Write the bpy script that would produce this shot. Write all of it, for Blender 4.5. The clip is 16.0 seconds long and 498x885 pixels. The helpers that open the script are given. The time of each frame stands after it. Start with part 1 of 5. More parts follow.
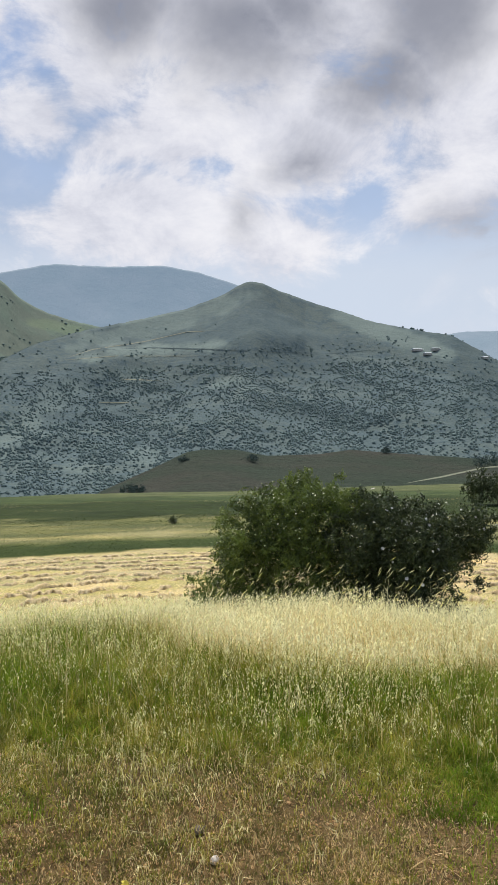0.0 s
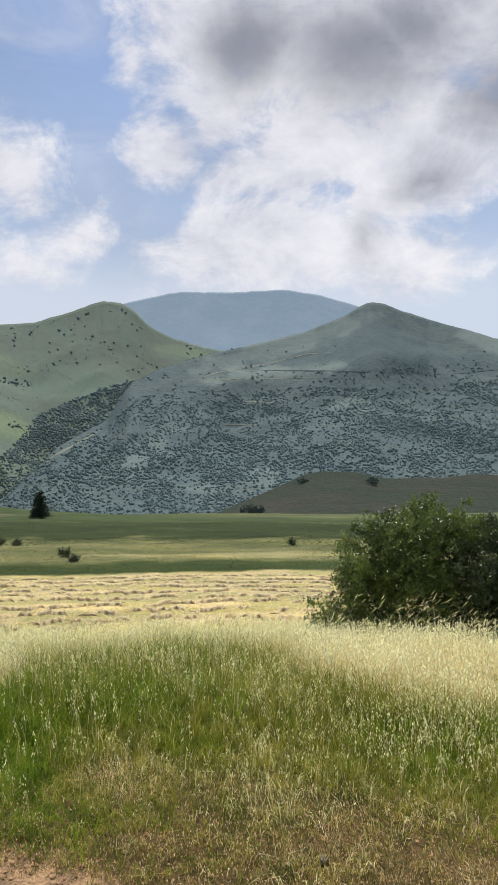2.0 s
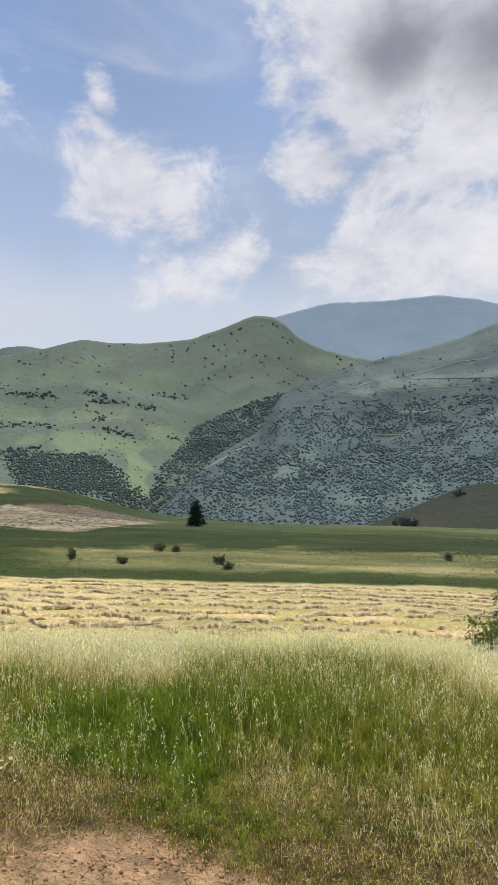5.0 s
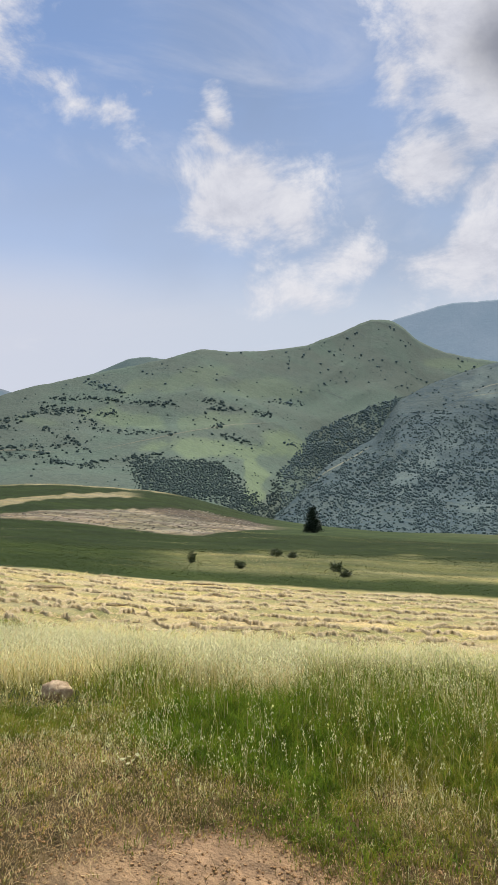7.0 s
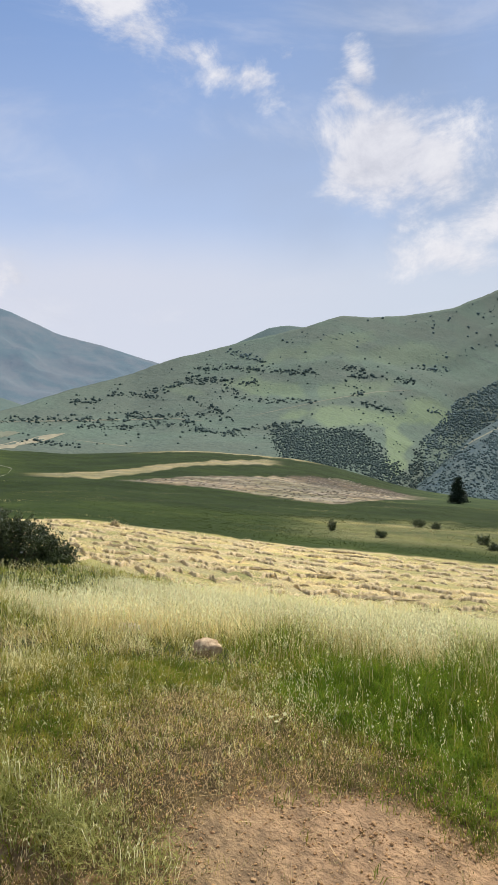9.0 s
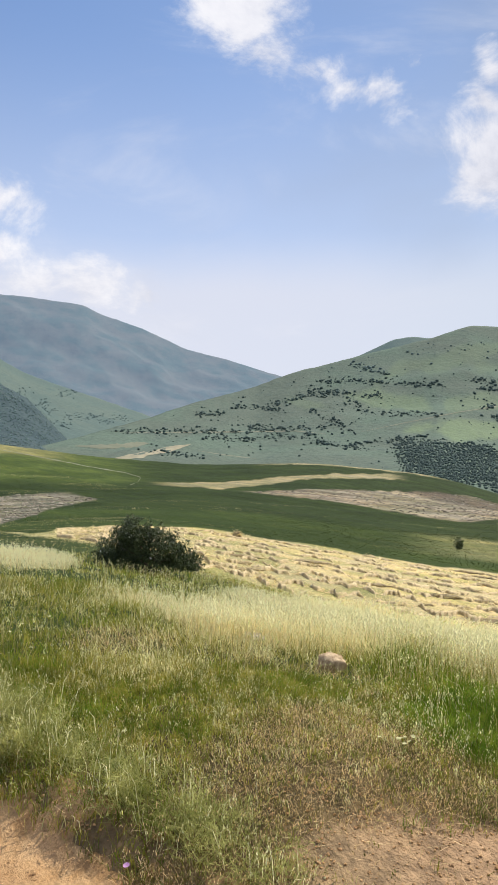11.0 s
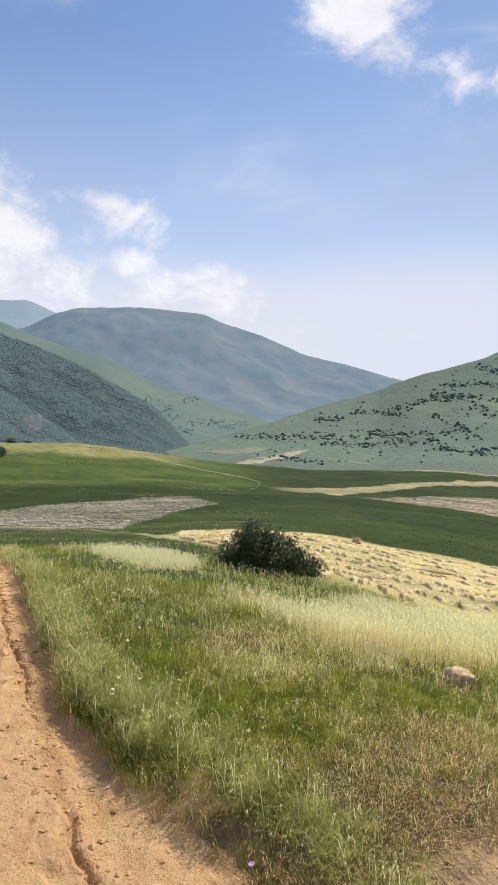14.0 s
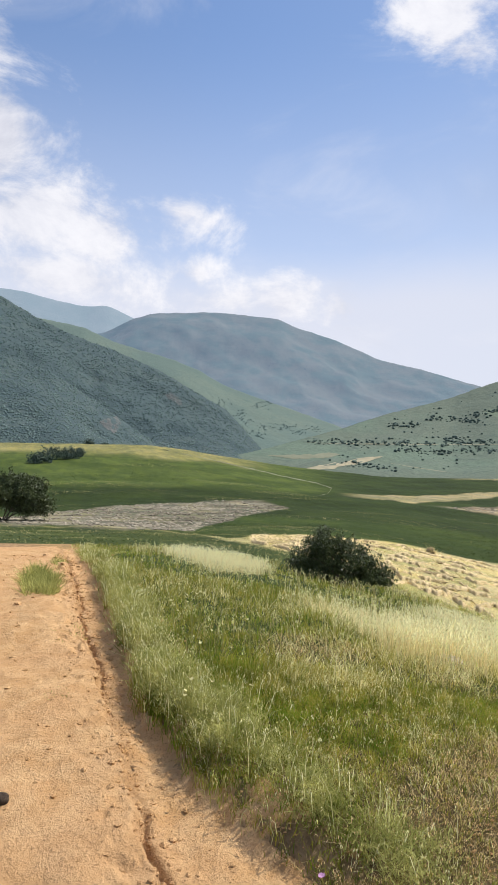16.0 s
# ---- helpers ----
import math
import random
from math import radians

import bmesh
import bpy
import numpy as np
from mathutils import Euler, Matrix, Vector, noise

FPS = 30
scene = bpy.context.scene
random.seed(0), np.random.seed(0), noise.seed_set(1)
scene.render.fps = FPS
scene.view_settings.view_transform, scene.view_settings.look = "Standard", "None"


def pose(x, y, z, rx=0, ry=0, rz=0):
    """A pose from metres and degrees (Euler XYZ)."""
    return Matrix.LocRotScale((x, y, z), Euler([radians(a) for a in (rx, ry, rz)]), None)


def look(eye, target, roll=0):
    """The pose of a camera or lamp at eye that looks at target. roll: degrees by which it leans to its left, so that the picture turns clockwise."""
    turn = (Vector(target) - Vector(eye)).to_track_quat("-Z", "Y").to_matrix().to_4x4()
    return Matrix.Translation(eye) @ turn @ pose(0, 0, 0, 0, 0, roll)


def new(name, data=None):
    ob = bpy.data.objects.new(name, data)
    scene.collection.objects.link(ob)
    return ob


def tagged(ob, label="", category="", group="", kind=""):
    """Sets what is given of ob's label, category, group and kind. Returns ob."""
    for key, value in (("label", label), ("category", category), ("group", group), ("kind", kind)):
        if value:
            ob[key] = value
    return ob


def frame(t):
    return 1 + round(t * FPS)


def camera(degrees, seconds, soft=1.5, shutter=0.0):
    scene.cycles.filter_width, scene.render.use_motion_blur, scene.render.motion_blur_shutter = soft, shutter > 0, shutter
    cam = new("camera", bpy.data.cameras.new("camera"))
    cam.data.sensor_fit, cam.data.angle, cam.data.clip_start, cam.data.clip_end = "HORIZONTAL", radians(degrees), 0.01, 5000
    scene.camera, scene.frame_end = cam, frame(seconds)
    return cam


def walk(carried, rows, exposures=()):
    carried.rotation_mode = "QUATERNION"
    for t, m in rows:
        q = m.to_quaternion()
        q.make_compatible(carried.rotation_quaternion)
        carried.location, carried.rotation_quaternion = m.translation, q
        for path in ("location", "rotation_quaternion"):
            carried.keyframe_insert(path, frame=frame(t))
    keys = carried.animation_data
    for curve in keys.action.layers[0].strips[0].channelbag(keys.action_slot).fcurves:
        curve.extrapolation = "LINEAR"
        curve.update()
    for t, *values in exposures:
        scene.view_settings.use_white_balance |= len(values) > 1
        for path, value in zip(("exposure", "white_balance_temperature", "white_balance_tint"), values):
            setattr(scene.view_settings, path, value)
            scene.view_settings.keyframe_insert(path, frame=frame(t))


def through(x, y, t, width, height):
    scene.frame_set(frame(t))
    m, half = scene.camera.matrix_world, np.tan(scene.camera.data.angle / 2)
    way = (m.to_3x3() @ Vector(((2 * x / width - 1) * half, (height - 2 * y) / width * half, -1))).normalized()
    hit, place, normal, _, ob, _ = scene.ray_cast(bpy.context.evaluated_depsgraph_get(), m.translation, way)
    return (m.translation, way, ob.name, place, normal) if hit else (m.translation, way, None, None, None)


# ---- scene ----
cam = camera(41.2, 16.0)
# seconds, eye, heading to the left of +y, pitch, roll
PATH = [
    (0.0, (0.080, 0.088, 1.567), 0.00, -1.74, -0.66),
    (0.5, (0.074, 0.081, 1.573), 2.88, -1.17, -0.59),
    (1.0, (0.060, 0.062, 1.582), 5.74, -0.59, -0.34),
    (1.5, (0.054, 0.059, 1.582), 8.02, -0.14, -0.34),
    (2.0, (0.049, 0.053, 1.581), 10.27, 0.22, -0.34),
    (2.5, (0.046, 0.053, 1.581), 12.47, 0.45, -0.43),
    (3.0, (0.038, 0.031, 1.592), 14.71, 0.56, -0.64),
    (3.5, (0.030, 0.019, 1.596), 17.23, 0.63, -0.74),
    (4.0, (0.020, 0.017, 1.592), 19.40, 0.71, -0.57),
    (6.5, (-0.020, 0.051, 1.585), 30.07, 2.03, -0.29),
    (7.0, (-0.031, 0.053, 1.583), 33.22, 1.82, -0.34),
    (7.5, (-0.045, 0.050, 1.580), 36.62, 1.22, -0.36),
    (8.0, (-0.050, 0.047, 1.586), 39.86, 0.32, -0.40),
    (8.5, (-0.059, 0.055, 1.579), 42.83, -0.51, -0.46),
    (9.0, (-0.053, 0.029, 1.588), 45.29, -0.86, -0.22),
    (9.5, (-0.057, 0.011, 1.593), 47.89, -0.76, 0.06),
    (10.0, (-0.052, -0.011, 1.599), 50.65, -0.35, 0.24),
    (12.5, (-0.059, -0.033, 1.586), 61.66, 0.41, 0.50),
    (13.0, (-0.052, -0.041, 1.593), 63.12, 0.43, 0.44),
    (13.5, (-0.058, -0.042, 1.591), 64.55, 0.48, 0.51),
    (14.0, (-0.063, -0.045, 1.588), 65.99, 0.60, 0.64),
    (14.5, (-0.060, -0.053, 1.592), 67.48, 0.74, 0.72),
    (15.0, (-0.059, -0.059, 1.593), 69.08, 1.00, 1.03),
    (15.5, (-0.059, -0.064, 1.596), 70.69, 1.13, 1.30),
    (16.0, (-0.063, -0.064, 1.598), 72.20, 0.87, 1.67),
]


def ahead(eye, yaw, pitch, far=10.0):
    a, p = radians(yaw), radians(pitch)
    return (eye[0] - math.sin(a) * math.cos(p) * far, eye[1] + math.cos(a) * math.cos(p) * far, eye[2] + math.sin(p) * far)


walk(cam, [(t, look(eye, ahead(eye, yaw, pitch), roll)) for t, eye, yaw, pitch, roll in PATH],
     [(0.0, 0.0), (4.0, -0.05), (6.5, -0.12), (8.0, -0.08), (10.0, 0.04), (12.5, 0.12), (16.0, 0.12)])

# ---- light ----
SUN_AZ, SUN_EL = 8.0, 52.0            # degrees to the left of +y, above the horizon
sun_data = bpy.data.lights.new("sun", "SUN")
sun_data.energy, sun_data.angle, sun_data.color = 5.0, radians(0.6), (1.0, 0.945, 0.86)
sun = new("sun", sun_data)
sun_way = Vector((-math.sin(radians(SUN_AZ)) * math.cos(radians(SUN_EL)), math.cos(radians(SUN_AZ)) * math.cos(radians(SUN_EL)), math.sin(radians(SUN_EL))))
sun.matrix_world = look(sun_way * 50, (0, 0, 0))

world = bpy.data.worlds.new("sky")
scene.world = world
world.use_nodes = True


class Nodes:
    """A short way to write node trees."""

    def __init__(self, tree):
        self.tree = tree
        tree.nodes.clear()

    def add(self, kind, **sets):
        n = self.tree.nodes.new(kind)
        for k, v in sets.items():
            if k == "op":
                n.operation = v
            elif k == "dims":
                n.noise_dimensions = v
            elif k == "attr":
                n.attribute_name = v
            elif k == "clamp":
                n.use_clamp = v
            elif k == "blend":
                n.data_type, n.blend_type = "RGBA", v
        return n

    def put(self, socket, value):
        if value is None:
            return
        if isinstance(value, bpy.types.NodeSocket):
            self.tree.links.new(value, socket)
        elif socket.type == "RGBA" and len(value) == 3:
            socket.default_value = (*value, 1)
        else:
            socket.default_value = value

    def math(self, op, a, b=None, c=None, clamp=False):
        n = self.add("ShaderNodeMath", op=op, clamp=clamp)
        for k, v in enumerate((a, b, c)):
            self.put(n.inputs[k], v)
        return n.outputs[0]

    def noise(self, vec, scale, detail=4.0, rough=0.55, warp=0.0):
        n = self.add("ShaderNodeTexNoise")
        self.put(n.inputs["Vector"], vec)
        self.put(n.inputs["Scale"], scale)
        self.put(n.inputs["Detail"], detail)
        self.put(n.inputs["Roughness"], rough)
        self.put(n.inputs["Distortion"], warp)
        return n.outputs["Fac"]

    def ramp(self, x, lo, hi, a=0.0, b=1.0):
        n = self.add("ShaderNodeMapRange")
        n.interpolation_type = "SMOOTHSTEP"
        for k, v in enumerate((x, lo, hi, a, b)):
            self.put(n.inputs[k], v)
        return n.outputs[0]

    def mix(self, f, a, b, blend="MIX"):
        n = self.add("ShaderNodeMix", blend=blend)
        self.put(n.inputs[0], f)
        self.put(n.inputs[6], a)
        self.put(n.inputs[7], b)
        return n.outputs[2]

    def scaled(self, vec, by):
        n = self.add("ShaderNodeVectorMath", op="MULTIPLY")
        self.put(n.inputs[0], vec)
        self.put(n.inputs[1], by)
        return n.outputs[0]


def build_sky():
    n = Nodes(world.node_tree)
    sky = n.add("ShaderNodeTexSky")
    sky.sky_type, sky.sun_disc = "NISHITA", False
    sky.sun_elevation, sky.sun_rotation = radians(SUN_EL), radians(-SUN_AZ)
    sky.air_density, sky.dust_density, sky.ozone_density = 1.0, 0.25, 2.5
    way = n.add("ShaderNodeTexCoord").outputs["Generated"]
    xyz = n.add("ShaderNodeSeparateXYZ")
    n.put(xyz.inputs[0], way)
    x, y, z = xyz.outputs
    az = n.math("MULTIPLY", n.math("ARCTAN2", n.math("MULTIPLY", x, -1.0), y), 180 / math.pi)
    el = n.math("MULTIPLY", n.math("ARCSINE", z), 180 / math.pi)
    # heading, height and half sizes of the cloud banks in degrees, thickness
    CLOUDS = [
        (-4, 33, 16, 9, 1.3), (-20, 27, 12, 10, 1.2), (-17, 17.5, 7, 4, 1.0), (-5, 23, 10, 5, 1.4), (5.5, 23, 5, 4, 1.3), (9, 16.8, 11, 4, 1.35), (-2, 15, 6, 4, 1.0),
        (-4, 12.5, 2.5, 1.5, 0.7), (14, 33, 7, 6, 1.2), (13, 27, 6, 4, 1.2), (17.3, 23.8, 4, 2.5, 1.2), (10, 22, 5, 3, 1.0), (20, 29.5, 2.5, 3, 0.75), (24, 17.0, 5, 2.2, 0.6), (29, 14.6, 6, 1.8, 0.6), (-27, 20, 8, 8, 1.1),
    ]
    CLOUDS += [
        (33.8, 22, 5.0, 4.8, 1.2), (30.0, 20.8, 3.6, 3.4, 1.0), (35.8, 26.4, 1.9, 1.7, 0.78), (35.4, 28.4, 1.5, 1.2, 0.66), (57.0, 33.2, 4.4, 2.4, 0.82), (54.5, 31, 3.5, 1.8, 0.6),
        (51, 29.5, 3, 1.5, 0.48), (48, 28.2, 3, 1.3, 0.48), (44.5, 27.8, 3, 1.5, 0.5), (41.2, 29, 1.2, 0.9, 0.45),
    ]
    CLOUDS += [
        (94, 23.5, 4.4, 5.3, 1.05), (91, 18.5, 6.0, 4.2, 0.82), (86.0, 17.5, 4.5, 3.0, 0.72), (101, 28, 9, 9, 1.2), (78.5, 19.2, 3.2, 1.8, 0.6), (77, 15, 1.8, 1.2, 0.55), (70, 13.0, 3.5, 1.8, 0.66),
        (65, 12.2, 2.2, 1.6, 0.65), (74, 13, 4, 1.5, 0.55), (88, 14, 8, 2, 0.75), (170, 40, 40, 20, 1.0), (240, 45, 40, 20, 1.0),
    ]
    GAPS = [(17.8, 19, 3.4, 2.2), (15.6, 26.3, 2.2, 1.1), (3.4, 21.5, 1.9, 1.2), (-9.8, 18.2, 2.2, 1.5), (-14, 12, 7, 2.0), (20, 18.8, 2.4, 2.0)]
    GREY = [(10, 31.5, 5, 3.5), (0.6, 31, 7, 4.0), (-4, 32, 6, 3.6), (-11.5, 26.5, 4, 3.2), (-5, 21, 3.4, 2.4, 0.7), (-0.6, 17, 2.2, 3.4, 0.65), (-19, 15, 4.5, 3, 0.7), (-16, 30, 6, 4), (-10, 37, 14, 5)]
    spot = n.add("ShaderNodeCombineXYZ")
    n.put(spot.inputs[0], az)
    n.put(spot.inputs[1], el)
    drift = n.add("ShaderNodeTexNoise")
    n.put(drift.inputs["Vector"], way)
    drift.inputs["Scale"].default_value, drift.inputs["Detail"].default_value, drift.inputs["Roughness"].default_value = 7.0, 5.0, 0.6
    shift = n.add("ShaderNodeVectorMath", op="MULTIPLY_ADD")
    n.put(shift.inputs[0], drift.outputs["Color"])
    shift.inputs[1].default_value, shift.inputs[2].default_value = (8.0, 5.0, 0.0), (-4.0, -2.5, 0.0)
    moved = n.add("ShaderNodeVectorMath", op="ADD")
    n.put(moved.inputs[0], spot.outputs[0])
    n.put(moved.inputs[1], shift.outputs[0])
    spot = moved.outputs[0]

    def banks(rows):
        total = None
        for a, e, wa, we, *thick in rows:
            off = n.add("ShaderNodeVectorMath", op="SUBTRACT")
            n.put(off.inputs[0], spot)
            off.inputs[1].default_value = (a, e, 0)
            far = n.add("ShaderNodeVectorMath", op="LENGTH")
            n.put(far.inputs[0], n.scaled(off.outputs[0], (1 / wa, 1 / we, 0)))
            one = n.math("MULTIPLY", n.math("SUBTRACT", 1.35, far.outputs["Value"]), float(thick[0]) if thick else 1.0)
            total = one if total is None else n.math("SMOOTH_MAX", total, one, 0.12)
        return total

    bank = n.math("SUBTRACT", n.math("MAXIMUM", banks(CLOUDS), -1.0), n.math("MULTIPLY", n.ramp(banks(GAPS), 0.0, 1.2), 0.7))
    grey = banks(GREY)
    flat = n.scaled(way, (1.0, 1.0, 1.5))
    puffs = n.noise(flat, 6.5, 11.0, 0.66, 0.3)
    wisps = n.noise(flat, 2.4, 5.0, 0.5, 0.2)
    dense = n.math("ADD", bank, n.math("MULTIPLY", n.math("SUBTRACT", puffs, 0.52), 3.2))
    cover = n.ramp(dense, -0.05, 0.85)
    veil = n.noise(n.scaled(way, (1.0, 1.0, 3.0)), 2.2, 7.0, 0.6, 0.8)
    cover = n.math("MAXIMUM", cover, n.ramp(veil, 0.48, 0.75, 0.0, 0.45))
    low = n.ramp(n.math("ADD", el, n.math("MULTIPLY", n.math("SUBTRACT", wisps, 0.5), 5.0)), 18.0, 11.5, 0.0, 0.5)
    haze = n.math("ADD", n.ramp(el, 34.0, 13.0, 0.0, 0.42), low)
    thick = n.math("ADD", n.math("MULTIPLY", n.ramp(n.math("ADD", grey, n.math("MULTIPLY", n.math("SUBTRACT", wisps, 0.5), 3.0)), -0.1, 1.5), 0.9), n.ramp(puffs, 0.5, 0.3, 0.0, 0.16), clamp=True)
    white = n.mix(n.ramp(puffs, 0.35, 0.72), (0.70, 0.71, 0.79), (0.93, 0.92, 0.95))
    white = n.mix(thick, white, (0.25, 0.26, 0.31))
    blue = n.add("ShaderNodeVectorMath", op="SCALE")
    n.put(blue.inputs[0], sky.outputs[0])
    blue.inputs["Scale"].default_value = 0.14
    clear = n.mix(1.0, blue.outputs[0], (1.05, 1.04, 1.08), "MULTIPLY")
    thin = n.math("MULTIPLY", n.ramp(az, 78.0, 26.0), n.ramp(wisps, 0.3, 0.7, 0.45, 0.8))
    clear = n.mix(thin, clear, (0.235, 0.31, 0.45))
    base = n.mix(haze, clear, n.mix(n.ramp(az, 60.0, 15.0), (0.70, 0.72, 0.82), (0.64, 0.71, 0.82)))
    both = n.mix(n.math("MULTIPLY", cover, 0.94), base, white)
    back = n.add("ShaderNodeBackground")
    n.put(back.inputs["Color"], both)
    back.inputs["Strength"].default_value = 1.0
    out = n.add("ShaderNodeOutputWorld")
    n.put(out.inputs[0], back.outputs[0])


build_sky()

# ---- the lie of the land ----
EYE = 1.6
rng = np.random.default_rng(7)
LATTICE = rng.random((256, 256))


def value_noise(x, y):
    """Smooth noise from 0 to 1 over the plane, one lump a metre."""
    x, y = np.asarray(x, float), np.asarray(y, float)
    xi, yi = np.floor(x).astype(int), np.floor(y).astype(int)
    fx, fy = x - xi, y - yi
    fx, fy = fx * fx * (3 - 2 * fx), fy * fy * (3 - 2 * fy)
    g = lambda a, b: LATTICE[(xi + a) % 256, (yi + b) % 256]
    return (g(0, 0) * (1 - fx) + g(1, 0) * fx) * (1 - fy) + (g(0, 1) * (1 - fx) + g(1, 1) * fx) * fy


def fbm(x, y, octaves=4):
    total, amp, norm = 0.0, 1.0, 0.0
    for k in range(octaves):
        total = total + amp * value_noise(x * 2**k + 17.3 * k, y * 2**k + 5.1 * k)
        norm, amp = norm + amp, amp * 0.5
    return total / norm


def smooth(x, lo, hi):
    t = np.clip((np.asarray(x, float) - lo) / (hi - lo), 0, 1)
    return t * t * (3 - 2 * t)


# angle of the ground below the eye, degrees, by heading (rows) and distance (columns): a plateau that falls into a wide valley
GROUND_R = (6, 10, 13, 16, 38, 55, 100, 160, 260)
GROUND = {
    -25: (-18.6, -17.6, -16.8, -15.2, -11.2, -8.6, -6.6, -5.4, -5.0),
    0: (-18.7, -17.6, -16.8, -15.2, -11.2, -8.6, -7.3, -6.2, -5.9),
    22: (-18.7, -17.6, -16.8, -15.2, -11.0, -8.8, -6.7, -6.0, -5.8),
    31: (-18.4, -17.2, -16.4, -14.8, -10.6, -8.5, -6.4, -5.6, -4.9),
    40: (-17.8, -16.5, -15.7, -14.1, -9.9, -8.1, -6.3, -4.4, -2.3),
    50: (-16.9, -15.0, -14.2, -12.8, -8.6, -7.2, -5.4, -3.4, -1.4),
    60: (-15.9, -12.9, -11.7, -10.6, -7.2, -6.2, -4.6, -3.2, -1.7),
    70: (-15.5, -11.1, -9.7, -8.9, -6.9, -6.1, -4.4, -2.6, -0.9),
    80: (-15.2, -10.0, -8.6, -8.1, -6.9, -6.0, -4.5, -2.2, 0.5),
    95: (-14.9, -9.1, -8.0, -7.8, -6.5, -5.8, -5.0, -2.2, 0.3),
}


def build_heights():
    """Heights on a fine grid of heading and log distance, smoothed."""
    heads = sorted(GROUND)
    knots = np.array((0.0, 3.0) + GROUND_R + (600.0, 4800.0))
    lr = np.linspace(0, math.log(4801), 420)
    rad = np.exp(lr) - 1
    rows = []
    for h in heads:
        zs = [0.0, 0.0] + [EYE + r * math.tan(radians(e)) for r, e in zip(GROUND_R, GROUND[h])]
        low = EYE + 600 * math.tan(radians(GROUND[h][-1] - 1.0))
        zs += [low, low - 60]
        rows.append(np.interp(rad, knots, zs))
    rows = np.array(rows)
    az = np.arange(0, 360, 0.5)
    wide = np.array(heads + [heads[0] + 360])
    rows = np.vstack([rows, rows[:1]])
    grid = np.array([np.interp(((az - heads[0]) % 360) + heads[0], wide, rows[:, k]) for k in range(len(lr))]).T
    for _ in range(2):
        ker = np.hanning(13)[1:-1]
        ker /= ker.sum()
        pad = np.concatenate([grid[-8:], grid, grid[:8]])
        grid = np.apply_along_axis(lambda c: np.convolve(c, ker, "same"), 0, pad)[8:-8]
        ker = np.hanning(11)[1:-1]
        ker /= ker.sum()
        pad = np.concatenate([np.repeat(grid[:, :1], 8, 1), grid, np.repeat(grid[:, -1:], 8, 1)], 1)
        grid = np.apply_along_axis(lambda c: np.convolve(c, ker, "same"), 1, pad)[:, 8:-8]
    return grid, lr


HEIGHTS, LOG_R = build_heights()


def verge_edge(x):
    """Where the weeds begin beside the road, as y, along the road."""
    x = np.asarray(x, float)
    return np.interp(x, (-8.5, -5.8, -4.2, -3.3, -2.8, -2.45, -1.8), (0.70, 0.64, 0.63, 0.68, 0.75, 0.89, 1.06)) + (fbm(x * 1.4, x * 0 + 6.0, 3) - 0.5) * 0.16


def ground_z(x, y):
    x, y = np.asarray(x, float), np.asarray(y, float)
    az = np.degrees(np.arctan2(-x, y)) % 360 / 0.5
    r = np.hypot(x, y)
    k = np.clip(np.log1p(r) / LOG_R[1], 0, len(LOG_R) - 1.001)
    a0, k0 = np.floor(az).astype(int), np.floor(k).astype(int)
    fa, fk = az - a0, k - k0
    a1 = (a0 + 1) % 720
    a0 = a0 % 720
    z = (HEIGHTS[a0, k0] * (1 - fa) + HEIGHTS[a1, k0] * fa) * (1 - fk) + (HEIGHTS[a0, k0 + 1] * (1 - fa) + HEIGHTS[a1, k0 + 1] * fa) * fk
    bank = 0.16 * smooth(y - verge_edge(x), -0.14, 0.30) * (1 - smooth(y, 1.6, 5.0)) * smooth(-x, 1.2, 2.6) * (1 - smooth(-x, 9, 14))
    lumps = (fbm(x * 1.3, y * 1.3) - 0.5) * 0.08 * smooth(r, 2.0, 8.0) + (fbm(x * 0.12, y * 0.12, 3) - 0.5) * 0.5 * smooth(r, 14, 60)
    return z + bank + lumps


def at(head, dist):
    """A place on the ground by heading and distance."""
    x, y = -math.sin(radians(head)) * dist, math.cos(radians(head)) * dist
    return x, y, float(ground_z(x, y))


def mesh_from(name, verts, faces, material=None, smooth_faces=False, attrs=None):
    """A mesh from arrays; all faces have the same number of corners."""
    verts, faces = np.asarray(verts, np.float32), np.asarray(faces, np.int32)
    me = bpy.data.meshes.new(name)
    me.vertices.add(len(verts))
    me.vertices.foreach_set("co", verts.ravel())
    k = faces.shape[1]
    me.loops.add(faces.size)
    me.loops.foreach_set("vertex_index", faces.ravel())
    me.polygons.add(len(faces))
    me.polygons.foreach_set("loop_start", np.arange(0, faces.size, k, dtype=np.int32))
    me.polygons.foreach_set("use_smooth", np.full(len(faces), smooth_faces))
    for key, values in (attrs or {}).items():
        values = np.asarray(values, np.float32)
        if values.ndim == 1:
            me.attributes.new(key, "FLOAT", "POINT").data.foreach_set("value", values)
        else:
            me.attributes.new(key, "FLOAT_COLOR", "POINT").data.foreach_set("color", np.hstack([values, np.ones((len(values), 1), np.float32)]).ravel())
    me.update(calc_edges=True)
    if material:
        me.materials.append(material)
    return me


def grid_faces(rows, cols, wrap=False):
    r, c = np.meshgrid(np.arange(rows - 1), np.arange(cols if wrap else cols - 1), indexing="ij")
    a, b = r * cols + c, r * cols + (c + 1) % cols
    return np.stack([a, b, b + cols, a + cols], -1).reshape(-1, 4)


# ---- materials ----
def material(name):
    m = bpy.data.materials.new(name)
    m.use_nodes = True
    return m, Nodes(m.node_tree)


